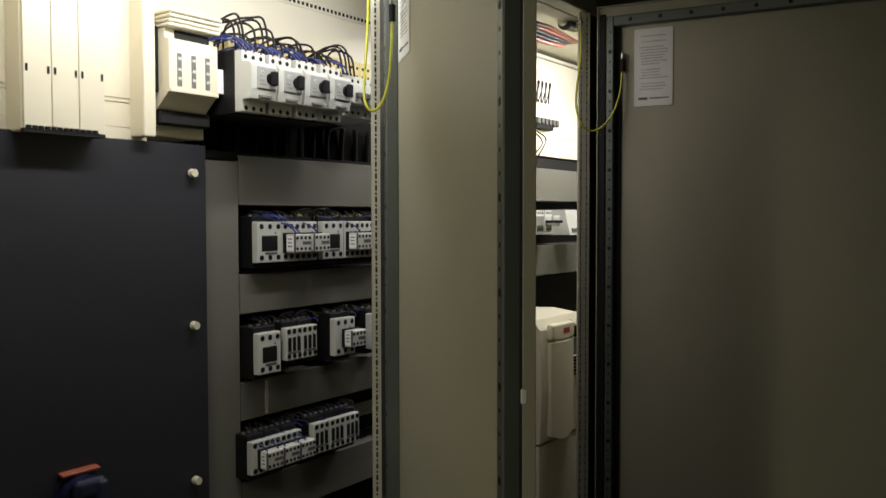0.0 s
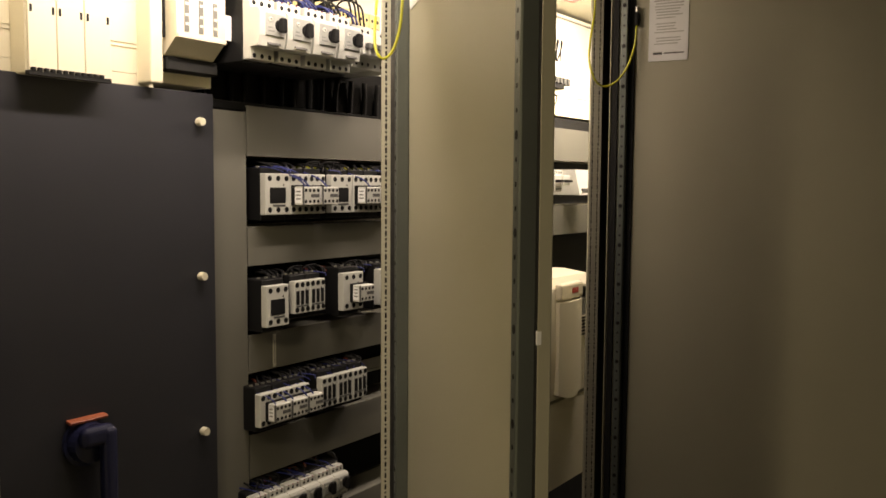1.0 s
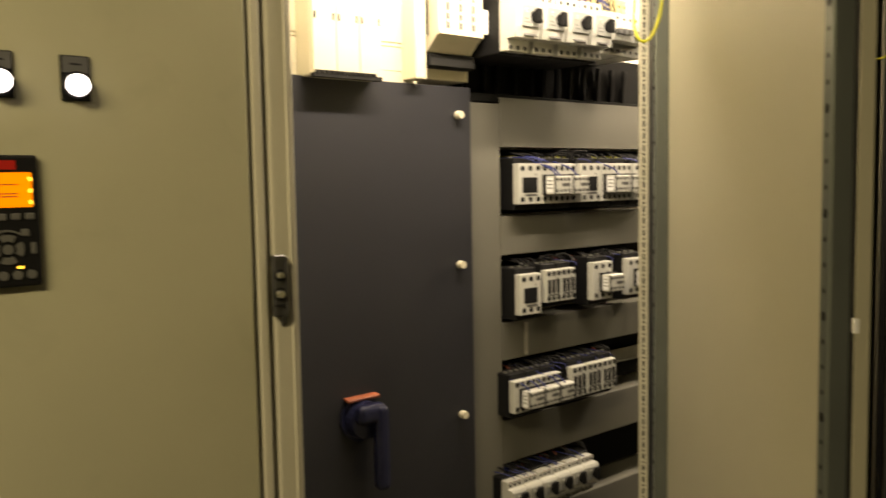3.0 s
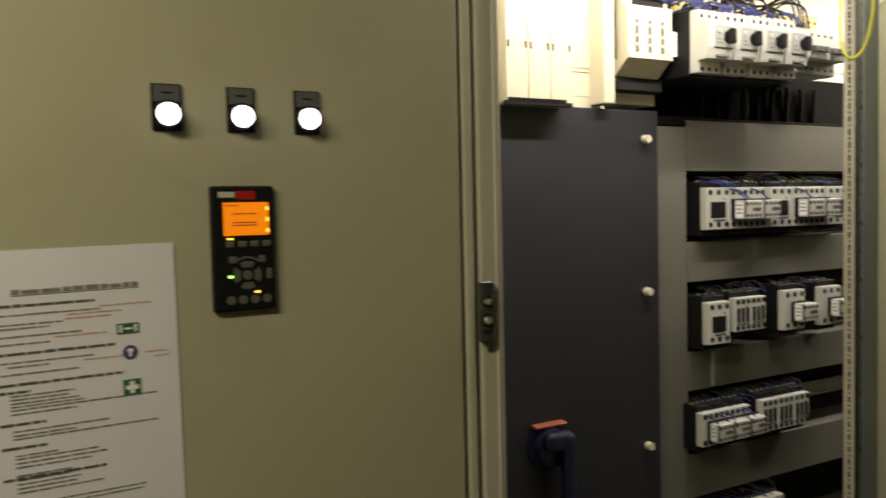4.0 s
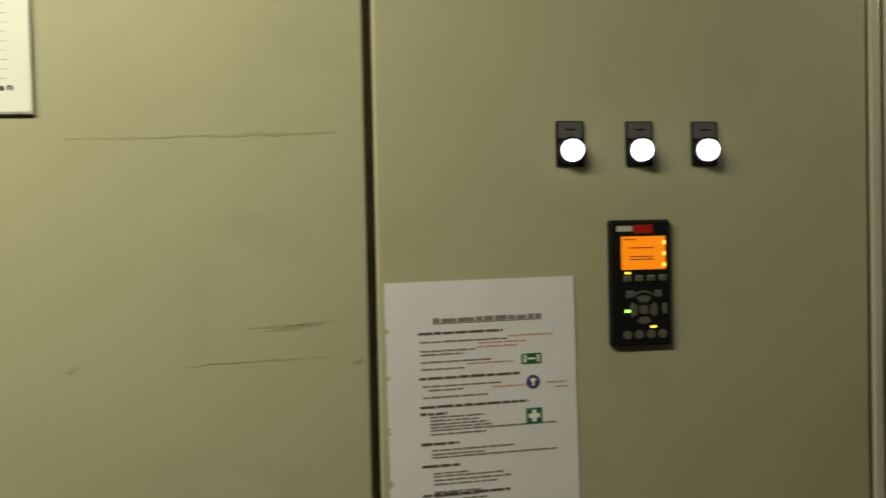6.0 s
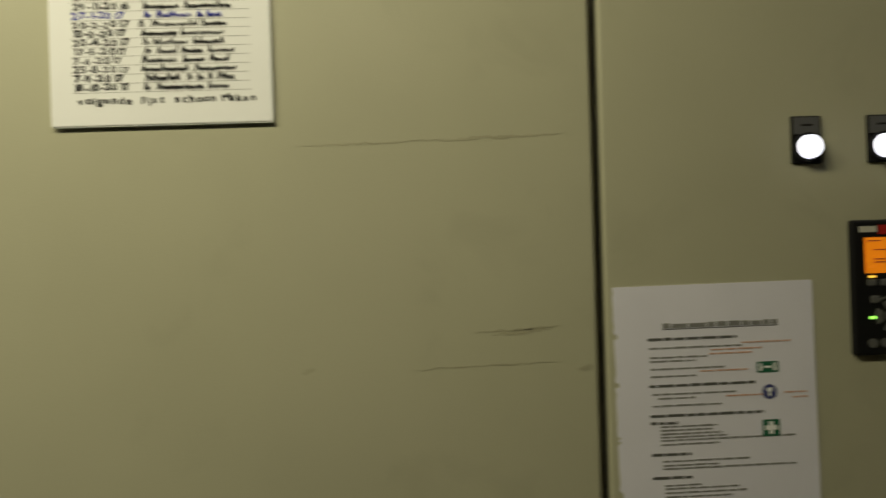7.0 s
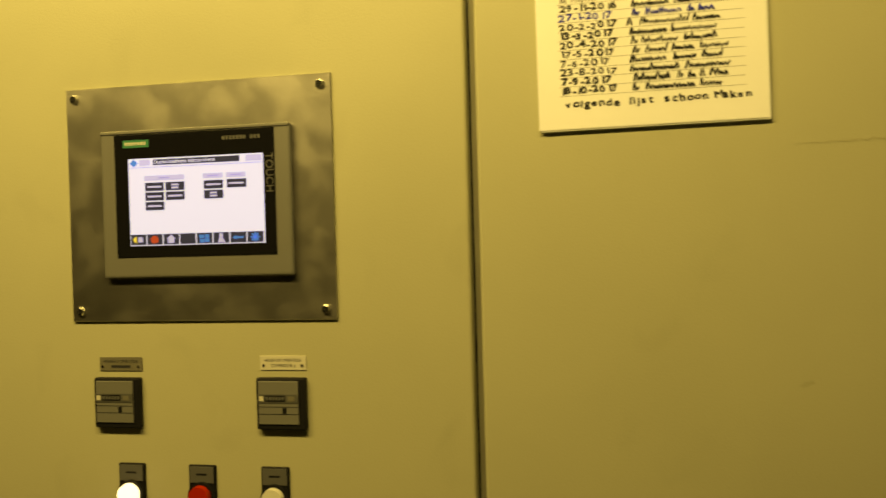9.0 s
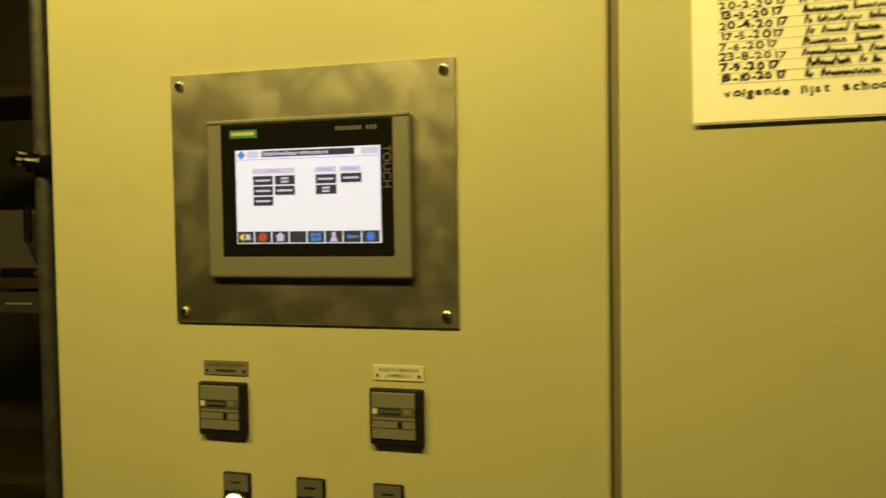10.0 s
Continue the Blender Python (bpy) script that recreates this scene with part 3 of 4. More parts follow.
def motor_breaker(x, y, z, w, h, deep=1.0, knob=0.17):
    """A motor protection breaker: stepped light grey front with a black rotary knob."""
    m = thing("motor_breaker", (x, y, z), "light grey motor breaker with a black rotary knob", "circuit breaker", "motor breakers")
    back = 1.447 - y
    part("base", one_box(0.0, w - 0.001, 0.02, back, -0.004, h + 0.004, 0.002), BLACK, m, "black plastic base")
    f = part("front", one_box(w * 0.02, w * 0.86, 0, 0.021, 0, h, 0.0015, 2), WHITE, m)
    nose = part("raised_front", prism(bmesh.new(), [(0.0, h * 0.19), (-0.022 * deep, h * 0.2), (-0.026 * deep, h * 0.36), (-0.028 * deep, h * 0.74), (-0.022 * deep, h * 0.8), (0.0, h * 0.82)], 0.0, w * 0.93), WHITE, m)
    fy = -0.0265 * deep
    part("label_field", one_box(w * 0.2, w * 0.88, fy - 0.0022, fy + 0.002, h * 0.37, h * 0.73, 0.001), LABEL_F, nose, "pale grey printed setting field")
    part("dial", disc(bmesh.new(), w * 0.36, fy - 0.0022, h * 0.63, w * 0.06, 0.002, 12), WHITE, nose)
    part("dial_slot", one_box(w * 0.33, w * 0.39, fy - 0.0046, fy - 0.0042, h * 0.622, h * 0.636), BLACK, nose)
    part("print", one_box(w * 0.27, w * 0.5, fy - 0.0026, fy - 0.0022, h * 0.43, h * 0.455), GREYINK, nose)
    part("print", one_box(w * 0.27, w * 0.42, fy - 0.0026, fy - 0.0022, h * 0.49, h * 0.51), GREYINK, nose)
    k = part("knob", disc(bmesh.new(), w * 0.68, fy - 0.0022, h * 0.545, w * (knob - 0.01), 0.004, 20, w * (knob - 0.025)), BLACK, m, "black rotary knob")
    part("grip", one_box(w * (0.68 - knob * 0.55), w * (0.68 + knob * 0.55), fy - 0.0062 - 0.012 * deep, fy - 0.0062, h * 0.545 - w * knob * 1.15, h * 0.545 + w * knob * 1.15, 0.003, 2), BLACK, k)
    part("print", one_box(w * 0.3, w * 0.75, fy - 0.0004, fy + 0.003, h * 0.235, h * 0.265), GREYINK, nose)
    for i in range(3):
        part("ferrule", disc(bmesh.new(), w * (i + 0.55) / 3.7, 0.004, h * 0.985, w * 0.024, 0.006, 8, axis="y"), FERRULE, m, "dark red wire ferrule")
    for zz in (0.06, 0.9):
        for i in range(3):
            part("terminal_hole", disc(bmesh.new(), w * (i + 0.55) / 3.7, 0.0002, h * zz, w * 0.065, 0.0006, 10), BLACK, f)
    return m


for x, dz in ((0.922, 0), (0.9925, 0.001), (1.0655, 0.002), (1.1385, 0.003)):
    placed(("m", 0.071, 0.116), lambda X, Yy, Z: motor_breaker(X, Yy, Z, 0.071, 0.116), x, 1.25, 1.862 + dz)
for i in range(6):
    placed(("m", 0.048, 0.08), lambda X, Yy, Z: motor_breaker(X, Yy, Z, 0.048, 0.08, 0.5, 0.26), 0.985 + i * 0.0465, 1.325, 0.905)


def small_breaker(x, y, z, w, h):
    m = thing("circuit_breaker", (x, y, z), "white modular circuit breaker with grey toggles", "circuit breaker", "small breakers")
    part("base", one_box(0, w, 0.012, 1.447 - y, 0, h, 0.002), WHITE, m)
    part("nose", one_box(0.002, w - 0.002, -0.018, 0.012, h * 0.28, h * 0.75, 0.003, 2), WHITE, m)
    for i in range(3):
        part("toggle", one_box(w * (0.12 + 0.28 * i), w * (0.3 + 0.28 * i), -0.03, -0.018, h * 0.42, h * 0.54, 0.001), BLACK if x > 2 else LABEL_D, m, "grey toggle")
        part("terminal_hole", disc(bmesh.new(), w * (0.2 + 0.3 * i), 0.0122, h * 0.12, 0.004, 0.0006, 10), BLACK, m)
        part("terminal_hole", disc(bmesh.new(), w * (0.2 + 0.3 * i), 0.0122, h * 0.88, 0.004, 0.0006, 10), BLACK, m)
    return m


small_breaker(1.243, 1.27, 1.885, 0.066, 0.094)
small_breaker(1.312, 1.275, 1.885, 0.07, 0.094)
small_breaker(2.225, 1.32, 1.612, 0.05, 0.07)
small_breaker(2.285, 1.32, 1.612, 0.05, 0.07)
g = thing("relay_module", (2.4, 1.3, 1.6), "light grey sloping relay module on the rail", "relay")
part("body", prism(bmesh.new(), [(0.0, 0.0), (0.02, 0.085), (0.146, 0.085), (0.146, 0.0)], 0, 0.12), WHITE, g)
part("label", one_box(0.02, 0.1, -0.0005, 0.004, 0.01, 0.022), LABEL_D, g)

# ---- black terminal trough and cables below the motor breakers ----
tr = thing("terminal_trough", (0.917, 1.38, 1.778), "black plastic terminal trough under the motor breakers", "terminal block")
part("back", one_box(0, 1.03, 0.03, 0.089, 0, 0.122), SOOT, tr)
part("ledge", one_box(0, 1.03, -0.004, 0.03, 0, 0.018, 0.002), SOOT, tr)
part("end_cap", one_box(0, 0.006, -0.004, 0.03, 0.018, 0.085), SOOT, tr)
rnd = random.Random(3)
for i in range(12):
    x = 0.04 + i * 0.046 + rnd.uniform(-0.008, 0.008)
    part("cable", tube(bmesh.new(), [(x, 0.024, 0.012), (x + rnd.uniform(-0.003, 0.003), 0.023, 0.05), (x + rnd.uniform(-0.003, 0.003), 0.02, 0.098)], 0.0062, 8, 3), SOOT, tr)

# ---- fuse switch with three tall covers ----
f3 = thing("fuse_switch", (0.532, 1.31, 1.797), "cream plastic fuse switch with three tall flat covers", "fuse switch", "fuse switches")
part("body", one_box(-0.002, 0.141, 0.006, 0.1, 0, 0.36, 0.002), CREAM, f3)
for i in range(3):
    cvr = part("cover", one_box(i * 0.0475, i * 0.0475 + 0.046, 0, 0.006, 0.002, 0.36, 0.001), CREAM, f3)
    for a in (0.003, 0.039):
        part("catch", one_box(i * 0.0475 + a, i * 0.0475 + a + 0.004, -0.0006, 0.001, 0.093, 0.105), RUBBER, cvr, "dark catch slot")
cm = part("comb", one_box(-0.003, 0.137, -0.006, 0.006, -0.003, 0.0035), RUBBER, f3, "black toothed terminal comb")
for i in range(12):
    part("tooth", one_box(0.002 + i * 0.0105, 0.0075 + i * 0.0105, -0.0075, 0.0, 0.0035, 0.0085), RUBBER, cm)

bp = thing("busbar_cover", (0.36, 1.36, 1.8), "cream plastic busbar cover plate with two grooves", "cover")
b = one_box(0, 0.43, 0, 0.109, 0, 0.0215)
box(b, 0, 0.43, 0, 0.109, 0.0227, 0.065)
box(b, 0, 0.43, 0, 0.109, 0.0675, 0.0725)
box(b, 0, 0.43, 0, 0.109, 0.075, 0.4)
box(b, 0, 0.43, 0.004, 0.109, 0.02, 0.077)
part("plate", b, CREAM, bp)
part("riser", one_box(0.397, 0.423, -0.04, 0.02, 0.006, 0.36, 0.003, 2), CREAM, bp)
part("lower_plate", one_box(0.431, 0.562, 0, 0.109, 0.012, 0.05, 0.002), CREAM, bp)

f2 = thing("fuse_switch", (0.797, 1.3, 1.86), "cream plastic fuse switch disconnector with three windows", "fuse switch", "fuse switches")
part("body", prism(bmesh.new(), [(0.0, 0.032), (0.0, 0.125), (0.012, 0.127), (0.012, 0.145), (0.11, 0.145), (0.11, 0.0), (0.036, 0.0)], 0, 0.11), CREAM, f2)
part("lip", one_box(0.001, 0.1105, -0.003, 0.006, 0.028, 0.036, 0.001), CREAM, f2)
part("recess", one_box(0.02, 0.098, 0.0095, 0.0119, 0.1265, 0.1425), RUBBER, f2, "dark grip recess")
cap = part("cap", one_box(-0.004, 0.114, -0.006, 0.1, 0.146, 0.152, 0.002), CREAM, f2)
for i in range(3):
    part("fin", one_box(-0.004, 0.114, -0.006 - 0.003 * i, 0.1, 0.154 + i * 0.008, 0.16 + i * 0.008, 0.002), CREAM, cap)
for i in range(3):
    w = part("window", one_box(0.017 + i * 0.032, 0.027 + i * 0.032, -0.0008, 0.001, 0.04, 0.1), COUNTER_L, f2, "clear fuse window")
    for zz in (0.052, 0.068, 0.088):
        part("fuse_edge", one_box(0.019 + i * 0.032, 0.026 + i * 0.032, -0.0014, -0.0008, zz, zz + 0.005), WHITE, w)
part("hinge", one_box(-0.006, -0.0005, 0.03, 0.038, 0.03, 0.15, 0.001), RUBBER, f2, "black hinge edge")
# Black block below the chin of the fuse switch.
part("dark_block", one_box(0.004, 0.12, 0.034, 0.11, -0.027, -0.001, 0.003), RUBBER, f2, "black block below the chin")
part("tab", one_box(0.1105, 0.127, 0.001, 0.002, 0.038, 0.084), PAPER, f2, "white marker tab")

# ---- perforated rails and terminal combs high on the plate ----
for x0, n, z in ((1.2, 66, 2.172), (2.2, 48, 2.222)):
    pr = thing("perforated_rail", (x0, 1.466, z), "cream rail with a row of dark perforations", "rail", "perforated rails")
    part("rail", one_box(0, n * 0.0145, 0, 0.004, -0.008, 0.012, 0.001), PLATE, pr)
    for i in range(n):
        part("perforation", one_box(i * 0.0145 + 0.003, i * 0.0145 + 0.011, -0.0006, 0.001, -0.002, 0.006), RUBBER, pr)
yt = thing("terminal_strip", (1.02, 1.4, 1.995), "row of yellow-cream wire terminals behind the motor breakers", "terminal block")
for i in range(22):
    k = part("terminal", one_box(i * 0.021, i * 0.021 + 0.0195, 0, 0.066, 0, 0.05, 0.0015), YELLOWISH, yt)
    part("screw_hole", disc(bmesh.new(), i * 0.021 + 0.01, 0.0002, 0.034, 0.0042, 0.0006, 8), BLACK, k)
    part("screw_hole", disc(bmesh.new(), i * 0.021 + 0.01, 0.0002, 0.014, 0.0035, 0.0006, 8), BLACK, k)
tc = thing("terminal_strip", (2.35, 1.4, 1.962), "black row of wire terminals on the cream plate", "terminal block")
for i in range(12):
    part("terminal", one_box(i * 0.0135, i * 0.0135 + 0.0105, -0.006 + 0.003 * (i % 2), 0.06, 0.018 - 0.004 * (i % 2), 0.036, 0.001), COUNTER, tc)
part("lower_row", one_box(0, 0.12, 0.0, 0.06, 0, 0.014, 0.001), RUBBER, tc)
gp = thing("busbar_cover", (2.1, 1.4, 1.869), "cream plastic cover plate with a groove in the second bay", "cover")
b = one_box(0, 0.82, 0, 0.069, 0, 0.066)
box(b, 0, 0.82, 0, 0.069, 0.069, 0.075)
box(b, 0, 0.82, 0.004, 0.069, 0.06, 0.08)
box(b, 0, 0.82, 0.03, 0.069, 0.078, 0.15)
part("plate", b, CREAM, gp)


# ---- wiring looms ----
def loom(name, label, wires):
    e = thing(name, (0, 0, 0), label, "wiring", "wiring looms")
    for pts, r, mat in wires:
        part("wire", tube(bmesh.new(), pts, r, 6, 4), mat, e)
    return e


rnd = random.Random(11)
U = rnd.uniform
ws = []
for u in range(5):
    bx = 0.93 + u * 0.073
    for i in range(5):
        x = bx + i * 0.0125
        top = U(2.02, 2.065) if u < 2 else U(2.008, 2.045)
        ws.append(([(x, 1.272, 1.976), (x + U(-0.005, 0.005), 1.285, top - 0.008), (x + U(-0.01, 0.012), 1.33, top + U(0, 0.012)), (x + U(-0.01, 0.02), 1.39, top - U(0.0, 0.02)), (x + U(-0.01, 0.02), 1.43, 1.96)], 0.0024, WIRE_K))
    for i in range(4 if u < 3 else 2):
        x = bx + 0.006 + i * 0.012
        ws.append(([(x, 1.262, 1.974), (x - 0.008, 1.268, 1.992), (x - 0.03, 1.285, 2.0 + U(-0.004, 0.008)), (x - 0.05, 1.33, 1.995), (x - 0.055, 1.42, 1.98)], 0.0019, WIRE_B))
loom("wire_loom", "black and blue wires arching over the motor breakers", ws)
for zt, x0, x1, nk, nb, yel in ((1.655, 1.05, 1.5, 40, 8, 12), (1.428, 1.05, 1.45, 36, 3, 6), (1.203, 1.03, 1.36, 34, 9, 3), (0.985, 1.0, 1.27, 18, 10, 6)):
    ws = []
    for i in range(nk):
        x = U(x0, x1)
        ws.append(([(x, 1.352, zt), (x + U(-0.01, 0.01), 1.36, zt + U(0.008, 0.017)), (x + U(-0.02, 0.02), 1.395, zt + U(0.014, 0.022)), (x + U(-0.02, 0.02), 1.445, zt + 0.012)], 0.0023, WIRE_K))
    for i in range(nb):
        x = U(x0, x1)
        ws.append(([(x, 1.33, zt - U(0.0, 0.006)), (x + U(-0.012, 0.004), 1.336, zt + 0.004), (x - U(0.01, 0.03), 1.36, zt + U(0.006, 0.012)), (x - U(0.02, 0.04), 1.44, zt + 0.01)], 0.0012, WIRE_B))
    for i in range(yel):
        x = U(x0 - 0.01, x1)
        ws.append(([(x, 1.37, zt + 0.002), (x + 0.003, 1.385, zt + 0.012), (x + U(-0.01, 0.01), 1.44, zt + 0.012)], 0.0026, WIRE_Y if zt > 1.6 else WIRE_R))
    for i in range(3 if zt > 1.4 else 0):
        x = U(1.1, 1.3)
        ws.append(([(x, 1.36, zt), (x + 0.005, 1.35, zt + 0.02), (x + 0.04, 1.35, zt + 0.023), (x + 0.05, 1.37, zt)], 0.0018, WIRE_K))
    loom("wire_loom", "thin black and blue control wires above a row of contactors", ws)
ws = []
for x in (1.115, 1.125, 1.18, 1.325):
    ws.append(([(x - 0.02, 1.35, 1.655), (x, 1.32, 1.64), (x + 0.015, 1.31, 1.622)], 0.0017, WIRE_B))
for x in (1.02, 1.05, 1.07, 1.11, 1.13):
    ws.append(([(x - 0.015, 1.34, 1.2), (x, 1.31, 1.19), (x + 0.008, 1.295, 1.172)], 0.0017, WIRE_B))
loom("wire_loom", "blue wires running down to the auxiliary blocks", ws)
ws = []
for i, m in enumerate((WIRE_R, WIRE_R, WIRE_K, WIRE_K, WIRE_R)):
    ws.append(([(1.75 + i * 0.01, 1.16, 2.18), (1.95, 1.16 + i * 0.008, 2.2 - i * 0.008), (2.12, 1.2, 2.215 - i * 0.01), (2.3, 1.23 + i * 0.01, 2.22)], 0.006, m))
for i in range(4):
    wx = 2.315 + i * 0.027
    ws.append(([(wx, 1.38, 2.045), (wx + 0.004, 1.38, 2.09), (wx + 0.016, 1.385, 2.116), (wx + 0.032, 1.39, 2.11), (wx + 0.03, 1.395, 2.085), (wx + 0.016, 1.4, 2.048)], 0.0022, WIRE_K))
ws.append(([(2.33, 1.4, 1.95), (2.335, 1.37, 1.91), (2.3, 1.38, 1.87), (2.31, 1.4, 1.86)], 0.0022, WIRE_K))
ws.append(([(2.35, 1.4, 1.95), (2.36, 1.37, 1.92), (2.32, 1.38, 1.86)], 0.0022, WIRE_K))
loom("wire_loom", "reddish and black cables under the roof of the second bay", ws)
gland = thing("cable_clamp", (2.0, 1.1, 2.205), "dark steel cable clamp under the roof", "clamp")
part("ring", disc(bmesh.new(), -0.035, 0, 0, 0.024, 0.06, 18, 0.02, axis="x"), LATCH, gland)
part("collar", disc(bmesh.new(), -0.05, 0, 0, 0.016, 0.018, 16, axis="x"), CHROME, gland)
part("bracket", one_box(0.0, 0.012, -0.02, 0.02, 0.01, 0.047, 0.002), LATCH, gland)

# ---- cabinet lamps ----
for lx, ly, lw in ((0.85, 1.025, 0.92), (1.55, 1.2, 0.42), (2.35, 1.09, 0.72)):
    cl = thing("cabinet_lamp", (lx, ly, 2.2), "slim fluorescent cabinet lamp under the top rail", "lamp", "cabinet lamps")
    part("housing", one_box(-lw / 2, lw / 2, -0.016, 0.02, -0.012, 0.012, 0.003), WHITE, cl)
    # Unseen shield, added so that less lamp light reaches the open doors.
    part("added_shield", one_box(-lw / 2, lw / 2, -0.024, -0.0165, -0.04, 0.012), WHITE, cl)

# ---- frequency drive in the second bay ----
dr = thing("frequency_drive", (2.0, 1.2, 0.74), "cream plastic frequency drive with side vents", "drive")
part("body", one_box(0, 0.3, 0.03, 0.24, -0.03, 0.6, 0.012, 3), CREAM, dr)
part("upper_cover", prism(bmesh.new(), [(0.03, 0.245), (0.0, 0.25), (-0.006, 0.4), (0.0, 0.585), (0.02, 0.615), (0.1, 0.625), (0.23, 0.62), (0.23, 0.245)], 0.008, 0.292), CREAM, dr)
part("lower_cover", prism(bmesh.new(), [(0.03, -0.03), (0.002, -0.025), (0.002, 0.24), (0.03, 0.244)], 0.008, 0.292), CREAM, dr)
b = bmesh.new()
for k in range(9):
    u0, u1 = 0.05 + k * 0.0162, 0.05 + (k + 1) * 0.0162
    bow0, bow1 = [-0.014 - 0.012 * math.sin(math.pi * (q + 0.5) / 10) for q in (k, k + 1)]
    low0, low1 = [0.27 - 0.02 * math.sin(math.pi * (q + 0.5) / 10) for q in (k, k + 1)]
    a = [b.verts.new(v) for v in ((u0, bow0, low0), (u1, bow1, low1), (u1, bow1, 0.545), (u0, bow0, 0.545), (u0, 0.0, low0), (u1, 0.0, low1), (u1, 0.0, 0.545), (u0, 0.0, 0.545))]
    for q in ((0, 1, 2, 3), (3, 2, 6, 7), (1, 0, 4, 5)):
        b.faces.new([a[v] for v in q])
    if k in (0, 8):
        b.faces.new([a[v] for v in ((0, 3, 7, 4) if k == 0 else (1, 5, 6, 2))])
bmesh.ops.remove_doubles(b, verts=b.verts[:], dist=0.0002)
bmesh.ops.recalc_face_normals(b, faces=b.faces[:])
part("front_panel", b, CREAM, dr, "bowed cream front cover")
part("brow", one_box(0.05, 0.196, -0.02, 0.004, 0.551, 0.6, 0.008, 3), CREAM, dr)
for i in range(3):
    part("logo_mark", one_box(0.12 + i * 0.014, 0.131 + i * 0.014, -0.0207, -0.0195, 0.568, 0.584), RED, dr, "red maker's mark")
part("keypad", one_box(0.219, 0.285, -0.012, 0.004, 0.547, 0.579, 0.003), GLASS, dr, "dark keypad window")
part("keypad", one_box(0.213, 0.287, -0.01, 0.004, 0.49, 0.545, 0.003), HMIGREY, dr)
part("ledge", one_box(0.206, 0.29, -0.013, 0.004, 0.484, 0.4885, 0.001), CREAM, dr)
for i in range(6):
    part("vent_slot", one_box(0.208, 0.288, -0.0095, -0.002, 0.426 + i * 0.0104, 0.43 + i * 0.0104), RUBBER, dr)
part("seam", one_box(0.1975, 0.1995, -0.008, -0.001, 0.26, 0.6), LABEL_D, dr)
for i in range(44):
    part("side_vent", one_box(-0.0015, 0.012, 0.03, 0.2, 0.03 + i * 0.0125, 0.0355 + i * 0.0125), RUBBER, dr)


# ---- touch panel and instruments in the left door ----
plate = thing("touch_panel", (-1.347, Y, 1.581), "touch screen operator panel on a stained stainless plate", "operator panel")
part("mounting_plate", one_box(0, 0.303, -0.003, 0, 0, 0.253, 0.0005), BRUSHED, plate, "stained brushed stainless plate")
for sx, sz in ((0.0105, 0.011), (0.2915, 0.011), (0.0105, 0.242), (0.2915, 0.242)):
    s_ = part("screw", disc(bmesh.new(), sx, -0.003, sz, 0.0052, 0.0035, 16, 0.0035), CHROME, plate, "cross-head screw")
    b = one_box(sx - 0.003, sx + 0.003, -0.0068, -0.0063, sz - 0.0006, sz + 0.0006)
    box(b, sx - 0.0006, sx + 0.0006, -0.0069, -0.0063, sz - 0.003, sz + 0.003)
    part("cross_slot", b, RUBBER, s_)
HX, HZ = 0.0443, 0.0465
bez = part("bezel", one_box(HX, HX + 0.216, -0.011, -0.003, HZ, HZ + 0.158, 0.003, 3), HMIGREY, plate, "silver-grey bezel")
part("bezel_top", one_box(HX + 0.001, HX + 0.215, -0.0122, -0.0105, HZ + 0.1535, HZ + 0.157, 0.0008), HMIGREY, bez)
gl = part("screen_glass", one_box(HX + 0.0175, HX + 0.199, -0.0118, -0.0105, HZ + 0.0225, HZ + 0.1528), GLASS, plate, "black glossy screen border")
SX, SZ, SW, SH = HX + 0.0338, HZ + 0.0345, 0.153, 0.0925
part("display", one_box(SX, SX + SW, -0.0123, -0.0118, SZ, SZ + SH), SCREEN, plate, "lit white display page")
part("maker_plate", one_box(HX + 0.028, HX + 0.058, -0.0123, -0.0118, HZ + 0.139, HZ + 0.147), LOGO_GREEN, gl, "green maker's plate")
b = bmesh.new()
for i in range(7):
    box(b, HX + 0.0305 + i * 0.0036, HX + 0.0331 + i * 0.0036, -0.0126, -0.0123, HZ + 0.1415, HZ + 0.1447)
part("print", b, LABEL_W, gl)
b = bmesh.new()
for i in range(11):
    if i != 7:
        box(b, HX + 0.142 + i * 0.0039, HX + 0.1447 + i * 0.0039, -0.0122, -0.0118, HZ + 0.1425, HZ + 0.1465)
part("print", b, LABEL_D, gl)
words("lettering", "TOUCH", 0.0115, HX + 0.1895, -0.012, HZ + 0.127, LABEL_D, gl, spin=90)


def on_screen(name, x0, x1, z0, z1, mat):
    return part(name, one_box(SX + x0 * SW, SX + x1 * SW, -0.0127, -0.0123, SZ + z0 * SH, SZ + z1 * SH), mat, gl)


on_screen("title_bar", 0.19, 0.83, 0.92, 0.985, S_BUTTON)
on_screen("status_bar", 0.0, 1.0, 0.895, 0.9, S_HEAD)
words("lettering", "Details/Instellingen selectie scherm", 0.062 * SH, SX + 0.198 * SW, -0.0128, SZ + 0.935 * SH, SCREEN, gl, across=0.86)
b = bmesh.new()
ax, az = SX + 0.043 * SW, SZ + 0.948 * SH
fr = [b.verts.new((ax + u * 0.0046, -0.0127, az + v * 0.0042)) for u, v in ((-1, 0), (0, -1), (1, 0), (0, 1))]
bk = [b.verts.new((v.co.x, -0.0123, v.co.z)) for v in fr]
b.faces.new(fr)
for q in range(4):
    b.faces.new((fr[q], fr[q - 1], bk[q - 1], bk[q]))
part("arrow_icon", b, S_BLUE, gl)
on_screen("status_box", 0.085, 0.165, 0.92, 0.985, S_PALE)
on_screen("status_box", 0.875, 0.99, 0.92, 0.985, S_PALE)
